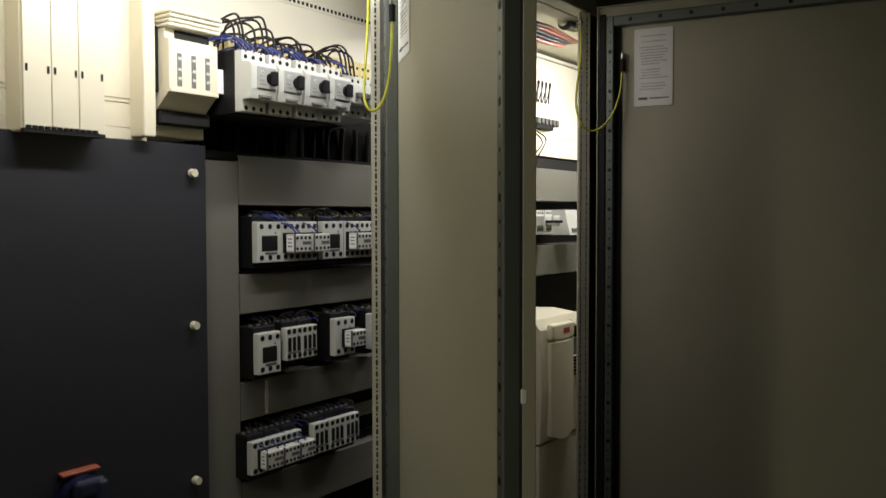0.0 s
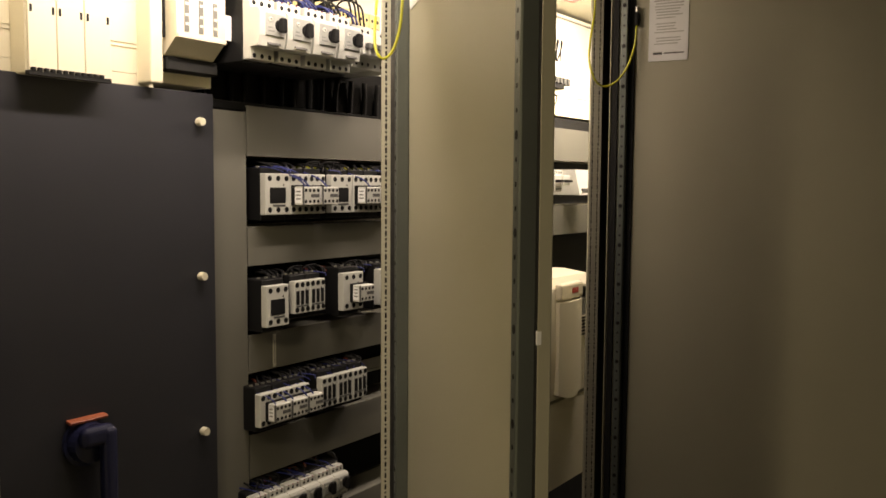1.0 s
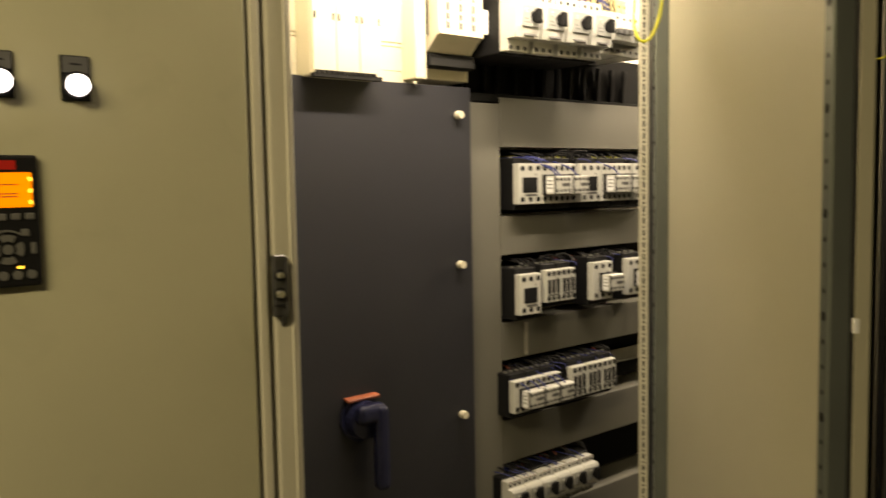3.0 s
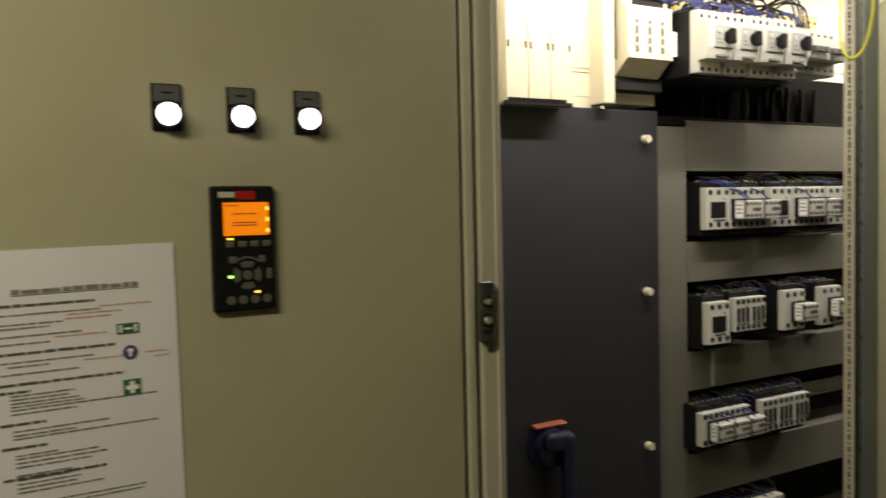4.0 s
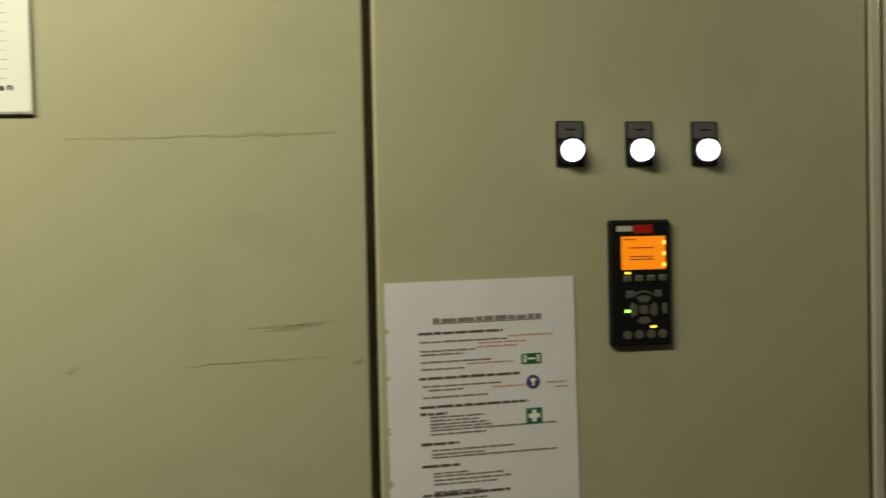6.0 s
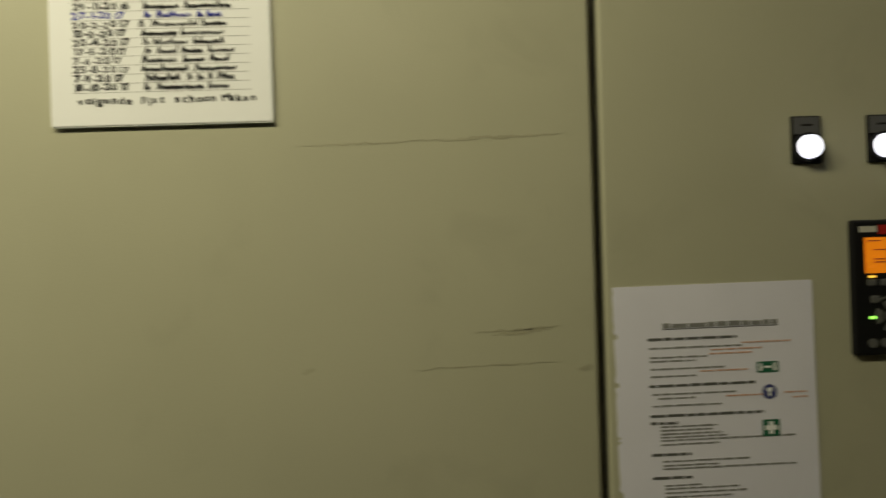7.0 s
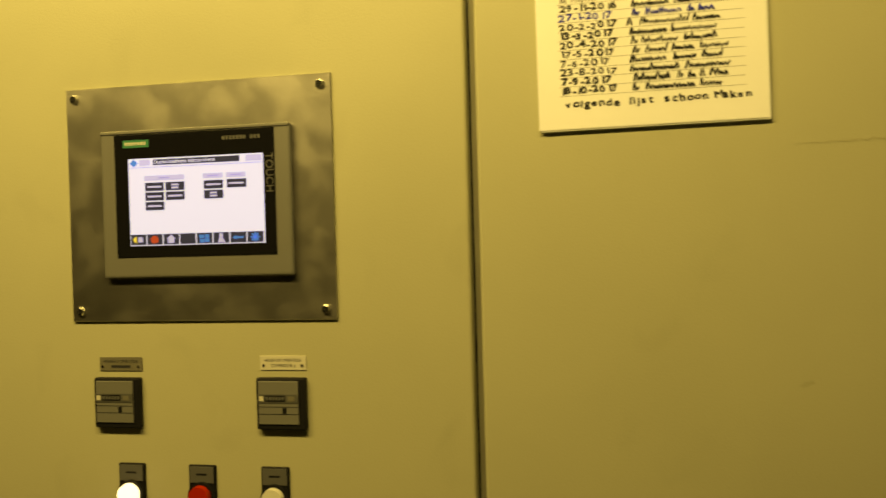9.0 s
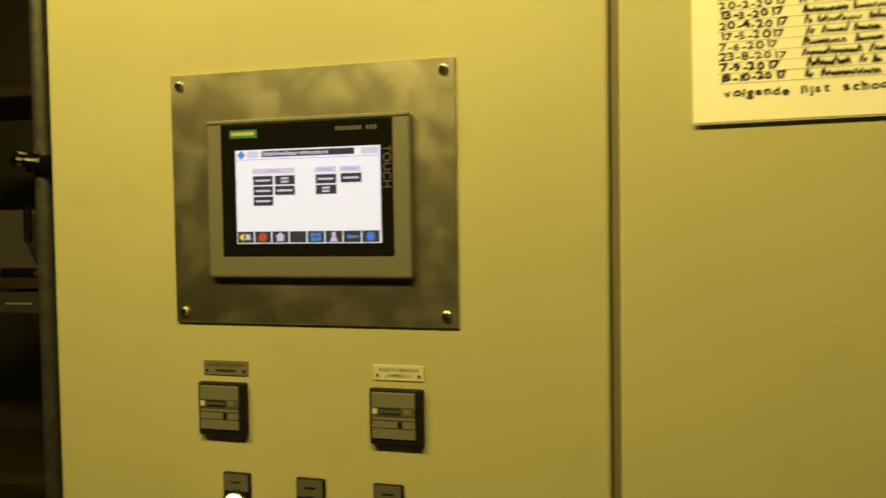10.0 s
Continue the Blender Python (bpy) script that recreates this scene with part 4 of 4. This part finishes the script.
for x0, x1 in ((0.12, 0.42), (0.56, 0.705), (0.73, 0.87)):
    k = on_screen("heading", x0, x1, 0.745, 0.8, S_PALE)
    m = (x0 + x1) / 2
    part("print", one_box(SX + (m - 0.04) * SW, SX + (m + 0.04) * SW, -0.013, -0.0127, SZ + 0.765 * SH, SZ + 0.78 * SH), S_HEAD, k)
for x0, z0, lines in ((0.125, 0.625, 1), (0.28, 0.625, 2), (0.125, 0.515, 1), (0.28, 0.515, 1), (0.125, 0.405, 1), (0.565, 0.625, 1), (0.735, 0.63, 1), (0.565, 0.515, 2)):
    k = on_screen("page_button", x0, x0 + 0.14, z0, z0 + 0.095, S_BUTTON)
    for j in range(lines):
        zc = z0 + (0.047 if lines == 1 else 0.03 + j * 0.034)
        e = 0.018 if lines == 1 else 0.045
        part("print", one_box(SX + (x0 + e) * SW, SX + (x0 + 0.14 - e) * SW, -0.013, -0.0127, SZ + (zc - 0.01) * SH, SZ + (zc + 0.01) * SH), S_PALE, k)


def icon(i, cx, cz):
    """One symbol of the tool row: speaker, ball, house, fan, figure, arrow, star."""
    ib = bmesh.new()
    y0, y1 = -0.013, -0.0127

    def poly(pts):
        vs = [ib.verts.new((cx + x, y0, cz + z)) for x, z in pts]
        back_ = [ib.verts.new((cx + x, y1, cz + z)) for x, z in pts]
        ib.faces.new(vs)
        for j in range(len(pts)):
            ib.faces.new((vs[j], vs[j - 1], back_[j - 1], back_[j]))
    if i == 0:
        poly([(-0.006, -0.001), (-0.006, 0.0015), (-0.002, 0.004), (-0.002, -0.004)])
    elif i == 1:
        poly([(0.0046 * math.cos(t_ * 0.5236), 0.0042 * math.sin(t_ * 0.5236)) for t_ in range(12)])
    elif i == 2:
        poly([(-0.0035, -0.004), (0.0035, -0.004), (0.0035, 0.0005), (0.005, 0.0005), (0, 0.0048), (-0.005, 0.0005), (-0.0035, 0.0005)])
    elif i == 4:
        for a_, b_ in ((-0.003, 0.002), (0.003, 0.0022), (-0.0025, -0.0026), (0.003, -0.002)):
            poly([(a_ - 0.0024, b_ - 0.0018), (a_ + 0.0024, b_ - 0.0018), (a_ + 0.0024, b_ + 0.0018), (a_ - 0.0024, b_ + 0.0018)])
    elif i == 5:
        poly([(-0.0042, -0.0045), (0.0042, -0.0045), (0.0018, 0.0003), (-0.0018, 0.0003)])
        poly([(0.0022 * math.cos(t_ * 0.785), 0.0026 + 0.0022 * math.sin(t_ * 0.785)) for t_ in range(8)])
    elif i == 6:
        poly([(-0.006, 0), (-0.002, -0.0024), (-0.002, -0.001), (0.006, -0.001), (0.006, 0.001), (-0.002, 0.001), (-0.002, 0.0024)])
    else:
        for t_ in range(4):
            c_, s_ = math.cos(t_ * 0.785), math.sin(t_ * 0.785)
            poly([(-0.005 * c_ + 0.0008 * s_, -0.005 * s_ - 0.0008 * c_), (0.005 * c_ + 0.0008 * s_, 0.005 * s_ - 0.0008 * c_), (0.005 * c_ - 0.0008 * s_, 0.005 * s_ + 0.0008 * c_), (-0.005 * c_ - 0.0008 * s_, -0.005 * s_ + 0.0008 * c_)])
    return ib


for i in range(8):
    k = on_screen("tool_button", 0.005 + i * 0.124, 0.12 + i * 0.124, 0.01, 0.13, S_BUTTON)
    mm = (S_YELLOW, S_RED, S_PALE, None, S_BLUE, S_PALE, S_BLUE, S_BLUE)[i]
    if mm:
        cx = SX + (0.062 + i * 0.124) * SW
        part("icon", icon(i, cx, SZ + 0.068 * SH), mm, k)
        if i == 0:
            part("icon", one_box(cx, cx + 0.005, -0.013, -0.0127, SZ + 0.04 * SH, SZ + 0.1 * SH), S_PALE, k)


def hour_counter(x, z):
    c = thing("hour_counter", (x, Y + 0.005, z), "dark grey square operating hours counter", "counter", "hour counters")
    part("frame", one_box(0, 0.054, -0.012, 0, 0, 0.054, 0.0015, 2), BLACK, c)
    part("face", one_box(0.003, 0.047, -0.0135, -0.0115, 0.006, 0.051, 0.0005), COUNTER_L, c)
    part("band", one_box(0.003, 0.047, -0.0142, -0.0135, 0.0285, 0.0375), COUNTER, c)
    part("digit_window", one_box(0.011, 0.033, -0.0146, -0.0142, 0.03, 0.0365), BLACK, c)
    for i in range(6):
        part("digit", one_box(0.0122 + i * 0.0035, 0.0142 + i * 0.0035, -0.0149, -0.0146, 0.0316, 0.035), KEY, c)
    part("end_mark", one_box(0.0045, 0.009, -0.0146, -0.0142, 0.0305, 0.0355), LABEL_W, c)
    part("end_mark", one_box(0.036, 0.043, -0.0146, -0.0142, 0.0305, 0.0355), LABEL_G, c)
    part("groove", one_box(0.003, 0.047, -0.0137, -0.0135, 0.024, 0.0246), BLACK, c)
    part("groove", one_box(0.003, 0.047, -0.0137, -0.0135, 0.0165, 0.0171), BLACK, c)
    part("indicator", one_box(0.0295, 0.034, -0.0139, -0.0135, 0.0175, 0.0235), BLACK, c)
    return c


hc = hour_counter(-1.322, 1.466)
copy_thing(hc, pose(-1.134, Y + 0.005, 1.467))
for x, z, mat, ink in ((-1.318, 1.527, LABEL_G, INK), (-1.131, 1.5285, LABEL_W, INK)):
    nl = thing("name_plate", (x, Y, z), "small engraved name plate riveted above the counter" if mat is LABEL_W else "small darkened name plate riveted above the counter", "name plate", "name plates")
    part("plate", one_box(0, 0.051, -0.0012, 0, 0, 0.015, 0.0003), mat, nl)
    for sx in (0.004, 0.0465):
        part("rivet", disc(bmesh.new(), sx, -0.0012, 0.005, 0.0014, 0.001, 8), CHROME if mat is LABEL_G else INK, nl)
    words("lettering", "HOURS OF OPERATION", 0.0046, 0.0255, -0.0013, 0.0088, ink, nl, across=0.83, align="CENTER")
    if mat is LABEL_W:
        words("lettering", "COMPRESSOR 2", 0.0046, 0.0255, -0.0013, 0.0032, ink, nl, across=0.83, align="CENTER")
    else:
        part("print", one_box(0.014, 0.037, -0.0015, -0.0012, 0.0034, 0.0062), ink, nl)


def pilot(x, z, lens, label, r=0.0121):
    """A lamp with its label holder; x, z: the centre of the lens."""
    p = thing("indicator_lamp", (x, Y, z), label, "indicator lamp", "door indicator lamps")
    part("holder", one_box(-0.0155, 0.0155, -0.003, 0.001, -0.0165, 0.032, 0.001), BLACK, p)
    part("label", one_box(-0.0135, 0.0135, -0.0042, -0.003, 0.0135, 0.0305), LABEL_D, p)
    part("print", one_box(-0.006, 0.006, -0.0044, -0.0042, 0.0215, 0.0235), BLACK, p)
    part("collar", disc(bmesh.new(), 0, -0.003, 0, 0.0148, 0.005, 28), BLACK, p)
    l = disc(bmesh.new(), 0, -0.008, 0, r, 0.006, 28, r * 0.95)
    part("lens", l, lens, p)
    return p


for x in (-0.0855, -0.0065, 0.0705):
    pilot(x, 1.727, LAMP_ON, "lit white indicator lamp with a black label holder")
pilot(-1.2825, 1.395, LAMP_ON, "lit white indicator lamp in the touch panel door", 0.012)
pilot(-1.2, 1.395, RED, "red round push button with a black label holder", 0.012)
pilot(-1.1175, 1.395, LAMP_OFF, "pale unlit push button with a black label holder", 0.012)

# ---- drive keypad in the right closed door ----
kp = thing("drive_keypad", (-0.0445, Y + 0.005, 1.515), "black drive keypad with a lit amber display", "keypad")
part("case", one_box(0, 0.0705, -0.012, 0, 0, 0.137, 0.003, 3), BLACK, kp)
part("maker_label", one_box(0.008, 0.026, -0.0126, -0.012, 0.1245, 0.1305), LABEL_W, kp)
part("maker_label", one_box(0.028, 0.049, -0.0126, -0.012, 0.122, 0.1315), RED, kp, "red maker's label")
part("display", one_box(0.013, 0.0635, -0.0128, -0.012, 0.083, 0.119), LCD, kp, "lit amber display")
b = bmesh.new()
for z in (0.115, 0.106, 0.0965, 0.0935):
    box(b, 0.022 if z < 0.11 else 0.015, 0.05 if z < 0.11 else 0.03, -0.0131, -0.0128, z, z + 0.0012)
part("print", b, ORANGE, kp)
for z in (0.086, 0.098, 0.11):
    part("backlight_spot", one_box(0.0605, 0.0635, -0.0131, -0.0128, z, z + 0.004), LCD_HOT, kp)
for i in range(4):
    part("soft_key", one_box(0.0145 + i * 0.0137, 0.0237 + i * 0.0137, -0.0135, -0.012, 0.07, 0.077, 0.001), KEY, kp)
    part("round_key", disc(bmesh.new(), 0.0185 + i * 0.0135, -0.012, 0.0125, 0.0048, 0.0015, 16), KEY, kp)
part("light", one_box(0.0165, 0.0225, -0.0136, -0.012, 0.0785, 0.0805), LCD_HOT, kp)
part("light", one_box(0.0455, 0.0515, -0.0136, -0.012, 0.0195, 0.0215), LCD_HOT, kp)
part("light", one_box(0.0165, 0.0215, -0.0136, -0.012, 0.037, 0.0395), LED_G, kp)


def ring_key(a0, a1, r0, r1):
    b = bmesh.new()
    top, low = [], []
    for k in range(9):
        a = radians(a0 + (a1 - a0) * k / 8)
        for r, lst in ((r0, low), (r1, top)):
            lst.append((bm_v(b, r, a, -0.0135), bm_v(b, r, a, -0.0118)))
    for k in range(8):
        b.faces.new((low[k][0], low[k + 1][0], top[k + 1][0], top[k][0]))
        b.faces.new((top[k][0], top[k + 1][0], top[k + 1][1], top[k][1]))
        b.faces.new((low[k][1], low[k + 1][1], low[k + 1][0], low[k][0]))
    bmesh.ops.recalc_face_normals(b, faces=b.faces[:])
    return b


def bm_v(b, r, a, y):
    return b.verts.new((0.0375 + r * math.cos(a), y, 0.0395 + r * math.sin(a)))


for a in (0, 90, 180, 270):
    part("arrow_key", ring_key(a - 32, a + 32, 0.0085, 0.0155), KEY, kp)
part("centre_key", disc(bmesh.new(), 0.0375, -0.012, 0.0395, 0.0052, 0.0016, 16), KEY, kp)
part("arc_key", ring_key(52, 128, 0.0185, 0.0205), KEY, kp)
part("corner_key", one_box(0.0175, 0.0265, -0.0135, -0.012, 0.0525, 0.0605, 0.001), KEY, kp)
part("corner_key", one_box(0.0505, 0.0585, -0.0135, -0.012, 0.0525, 0.0605, 0.001), KEY, kp)
part("side_key", one_box(0.0595, 0.065, -0.0135, -0.012, 0.034, 0.046, 0.001), KEY, kp)

# ---- printed instruction sheet ----
ins = thing("instruction_sheet", (-0.286, Y, 1.297), "white printed instruction sheet with small safety signs", "paper sheet")
ins.matrix_basis = pose(-0.286, Y, 1.293, 0, -0.6, 0)
PW, PH = 0.205, 0.298
b = bmesh.new()
rnd = random.Random(8)
edge = [(0.0, PH)]
z = PH
while z > 0.004:
    z -= rnd.uniform(0.004, 0.012)
    edge.append((rnd.choice((0.0, 0.0003, 0.0006, 0.001, 0.0004)), max(z, 0)))
for zc in (0.045, 0.09, 0.145, 0.2, 0.248):
    edge += [(0.0, zc + 0.005), (0.0035, zc + 0.002), (0.004, zc - 0.002), (0.0, zc - 0.006)]
edge = sorted(edge, key=lambda p: -p[1])
ring = [(PW, 0.0), (PW, PH), *edge]
fr = [b.verts.new((x, -0.0012, z)) for x, z in ring]
bk = [b.verts.new((x, -0.0004, z)) for x, z in ring]
b.faces.new(fr)
b.faces.new(bk[::-1])
for i in range(len(ring)):
    b.faces.new((fr[i - 1], fr[i], bk[i], bk[i - 1]))
bmesh.ops.recalc_face_normals(b, faces=b.faces[:])
part("sheet", b, BRIGHTPAPER, ins)


def print_line(x0, x1, z, h, mat):
    """One printed line: word-long bars."""
    b = bmesh.new()
    x = x0
    while x < x1:
        wd = min(rnd.uniform(0.006, 0.018), x1 - x)
        box(b, x, x + wd, -0.0015, -0.0012, z, z + h * rnd.uniform(0.8, 1.0))
        x += wd + 0.0015
    return part("print", b, mat, ins)


print_line(0.05, 0.168, PH - 0.043, 0.005, GREYINK)
part("underline", one_box(0.05, 0.168, -0.0014, -0.0012, PH - 0.0445, PH - 0.0438), INK, ins)
# millimetres below the top edge, from and to; headings start at 33 or 34
LINES = ((55, 34, 125), (63, 35, 130), (72, 36, 94), (75.5, 36, 82), (83, 36, 111), (90, 36, 82), (99.5, 34, 142), (107, 37, 122), (111, 43, 80),
         (118, 37, 107), (128, 34, 150), (135, 34, 62), (138, 44, 102), (141.5, 44, 96), (145, 44, 106), (148, 44, 112), (151, 44, 181), (155, 44, 103),
         (165, 34, 74), (171, 45, 133), (175, 45, 101), (178, 45, 181), (187, 34, 74), (194, 46, 83), (197, 46, 121), (201, 46, 129), (205, 46, 115), (216, 34, 128))
for off, x0, x1 in LINES:
    head = x0 == 34
    print_line(x0 / 1000, x1 / 1000, PH - (off + 0.05 * (off - 50)) / 1000, 0.003 if head else 0.0018, HEADINK if head else GREYINK)
for i in range(12):
    print_line(0.046, rnd.uniform(0.09, 0.17), PH - 0.221 - i * 0.0042 - 0.008 * (i // 5), 0.0018, GREYINK)
for off, x0, x1 in ((61, 130, 180), (67, 98, 150), (71, 96, 140), (88, 86, 135), (114, 112, 150), (113, 172, 195), (118, 180, 195)):
    print_line(x0 / 1000, x1 / 1000, PH - off / 1000, 0.0016, REDINK)
sg = part("safety_sign", one_box(0.1445, 0.1665, -0.0016, -0.0012, PH - 0.0915, PH - 0.0805), GREEN, ins, "green exit sign")
part("sign_mark", one_box(0.1515, 0.1595, -0.0018, -0.0016, PH - 0.087, PH - 0.085), PAPER, sg)
for a in (0.147, 0.1615):
    part("sign_mark", one_box(a, a + 0.0025, -0.0018, -0.0016, PH - 0.09, PH - 0.082), PAPER, sg)
sg = part("safety_sign", disc(bmesh.new(), 0.1565, -0.0012, PH - 0.111, 0.0075, 0.0004, 20), BLUESIGN, ins, "blue round sign")
part("sign_mark", one_box(0.1537, 0.1593, -0.0018, -0.0016, PH - 0.1105, PH - 0.107), PAPER, sg)
part("sign_mark", one_box(0.1553, 0.1577, -0.0018, -0.0016, PH - 0.1155, PH - 0.1105), PAPER, sg)
sg = part("safety_sign", one_box(0.148, 0.1655, -0.0016, -0.0012, PH - 0.1555, PH - 0.139), GREEN, ins, "green first aid sign")
b = one_box(0.1505, 0.163, -0.0018, -0.0016, PH - 0.1495, PH - 0.145)
box(b, 0.1545, 0.159, -0.0019, -0.0016, PH - 0.1535, PH - 0.141)
part("sign_mark", b, PAPER, sg)

# ---- handwritten list on the middle door ----
ls = thing("handwritten_list", (-0.831, Y, 1.764), "white paper with a handwritten dated list", "paper sheet")
ls.matrix_basis = pose(-0.8325, Y - 0.002, 1.7625, -0.38, -0.5, 0)
part("sheet", one_box(0, 0.212, -0.003, -0.0022, 0, 0.297), PAPER, ls)
part("back_sheet", one_box(0.0015, 0.213, -0.0021, -0.001, -0.0014, 0.294), PAPER, ls)
DATES = ("18-10-2017", "7-9-2017", "23-8-2017", "7-6-2017", "17-5-2017", "20-4-2017", "13-3-2017", "20-2-2017", "27-1-2017", "29-11-2016")
rnd = random.Random(21)


def scribble(x0, x1, z, h, mat, parent, r=0.0005):
    """Uneven pen bars, one to a word, that spell nothing."""
    x = x0
    while x < x1 - 0.006:
        stop = min(x1, x + rnd.choice((0.006, 0.02, 0.034, 0.045)))
        pts, up = [], False
        while x < stop:
            top = h * (rnd.uniform(1.05, 1.3) if rnd.random() < 0.14 or len(pts) < 2 else rnd.uniform(0.5, 0.75))
            pts.append((x, -0.0033, z + (top if up else rnd.uniform(-0.0003, 0.0006))))
            up = not up
            x += rnd.uniform(0.0009, 0.0024)
        if len(pts) > 2:
            part("pen_bar", tube(bmesh.new(), pts, r * rnd.uniform(0.75, 1.15), 4, 2), mat, parent)
        x = stop + rnd.uniform(0.003, 0.006)


def handwritten(text, x, z, size, mat, parent, across, bold):
    """Lettering set sign by sign, each a little out of line."""
    for ch in text:
        if ch != " ":
            grow = rnd.uniform(0.88, 1.1)
            words("handwriting", ch, size * grow, x, -0.0031, z + rnd.uniform(-0.0004, 0.0005), mat, parent, spin=rnd.uniform(-12, 5), across=across * rnd.uniform(0.9, 1.12), bold=bold * grow)
        x += size * across * (0.34 if ch in "-lij1 " else 0.62)


for i in range(29):
    z = 0.0315 + i * 0.0088
    if z < 0.29:
        part("ruled_line", one_box(0.021, 0.192, -0.0032, -0.003, z, z + 0.0003), GREYINK, ls)
for i, dt in enumerate(DATES):
    z = 0.033 + i * 0.0088
    mat = BLUEINK if i == 8 else INK
    handwritten(dt, 0.021 + rnd.uniform(0, 0.002), z, 0.0088, mat, ls, 1.32, rnd.choice((0.0005, 0.0007, 0.001)))
    scribble(0.086 + rnd.uniform(0, 0.006), rnd.uniform(0.158, 0.184), z + 0.0003, 0.0062, mat, ls, 0.00092)
handwritten("volgende  lijst  schoon Maken", 0.026, 0.02, 0.0095, INK, ls, 1.17, 0.0008)
for i in range(10, 14):
    z = 0.033 + i * 0.0088
    scribble(0.024, 0.06, z, 0.005, INK, ls)
    scribble(0.088, rnd.uniform(0.14, 0.185), z, 0.006, INK, ls)

# ---- old tape marks on the middle door ----
def smear(x0, x1, z, h, seed):
    rn = random.Random(seed)
    b = bmesh.new()
    n = 24
    up, lo = [], []
    for i in range(n + 1):
        x = x0 + (x1 - x0) * i / n
        c = z + rn.uniform(-0.0012, 0.0012) + 0.004 * i / n
        t = h * rn.uniform(0.3, 1.0) * math.sin(math.pi * (i + 0.3) / (n + 0.6))
        up.append(b.verts.new((x, Y - 0.0003, c + t)))
        lo.append(b.verts.new((x, Y - 0.0003, c - t)))
    for i in range(n):
        b.faces.new((lo[i], lo[i + 1], up[i + 1], up[i]))
    return solid("tape_mark", b, STAIN, "faint grimy old tape mark on the cabinet door", "stain", "tape marks", kind="structure")


smear(-0.6, -0.45, 1.739, 0.0014, 1)
smear(-0.47, -0.335, 1.7425, 0.0026, 7)
smear(-0.41, -0.352, 1.548, 0.0028, 8)
smear(-0.43, -0.34, 1.55, 0.0016, 2)
smear(-0.5, -0.34, 1.515, 0.001, 3)
smear(-0.6, -0.585, 1.515, 0.004, 4)
smear(-0.325, -0.31, 1.51, 0.004, 5)

# ---- conduit and workbench corner beyond the last cabinet ----
pipe = thing("conduit_pipe", (-1.553, 1.1, 0), "grey steel conduit pipe clamped beside the cabinets", "pipe")
part("tube", disc(bmesh.new(), 0, 0, 0, 0.0105, 2.9, 20, axis="z"), LATCH, pipe)
cl = part("clamp", one_box(-0.012, 0.056, -0.018, -0.012, 1.744, 1.764, 0.003, 2), DARKCLAMP, pipe, "glossy black pipe clamp")
part("screw", disc(bmesh.new(), -0.012, -0.014, 1.755, 0.006, 0.02, 10), CHROME, cl)
part("screw", disc(bmesh.new(), -0.014, -0.008, 1.764, 0.004, 0.02, 8), CHROME, cl)
part("screw", disc(bmesh.new(), 0.004, -0.016, 1.764, 0.004, 0.008, 8), CHROME, cl)
part("ring", disc(bmesh.new(), 0, 0, 1.746, 0.017, 0.016, 16, axis="z"), DARKCLAMP, cl)
part("bracket", one_box(0.012, 0.056, -0.01, 0.01, 1.748, 1.76, 0.002), DARKCLAMP, cl)

bench = thing("storage_rack", (-3.2, 2.2, 0), "dark wooden storage rack in the unlit corner", "rack")
for z in (0.45, 0.95, 1.503, 2.03):
    part("board", one_box(0, 1.3, 0, 0.45, z, z + 0.03, 0.003), WOOD, bench)
for x in (0.0, 1.26):
    part("upright", one_box(x, x + 0.04, 0.41, 0.45, 0, 2.3), WOOD, bench)
    part("upright", one_box(x, x + 0.04, 0.0, 0.04, 0, 2.3), WOOD, bench)
sh = thing("paper_bag", (-2.66, 2.28, 1.533), "grey paper bag standing on the rack", "bag")
part("bag", one_box(-0.2, 0.17, 0, 0.12, 0, 0.19, 0.012, 3), COUNTER_L, sh)
tool = thing("screwdriver", (-2.588, 2.21, 1.59), "black screwdriver hanging by a cord", "tool")
part("grip", disc(bmesh.new(), 0, 0, 0.04, 0.011, 0.1, 12, axis="z"), BLACK, tool)
part("cord", tube(bmesh.new(), [(0, 0, 0.04), (0.01, 0.01, 0.0), (0.03, 0.02, -0.05)], 0.003, 6, 4), BLACK, tool)
cap_ = thing("red_tool", (-2.7, 2.22, 1.533), "small black hand tool with a red end", "tool")
part("body", one_box(0, 0.12, 0, 0.03, 0, 0.025, 0.006, 2), BLACK, cap_)
part("red_end", one_box(0.105, 0.127, 0.001, 0.029, 0.002, 0.02, 0.005, 2), FERRULE, cap_)
tray = thing("glint_tray", (-2.7, 2.17, 1.413), "dark tray hung under the board, edge glint painted white", "tray")
part("tray", one_box(0, 0.2, 0.03, 0.3, 0.02, 0.08, 0.004), COUNTER, tray)
# White strip is the glint on the tray's edge, put into its colour.
part("rim", one_box(0.04, 0.125, 0.026, 0.03, 0.046, 0.051, 0.001), WHITE, tray)
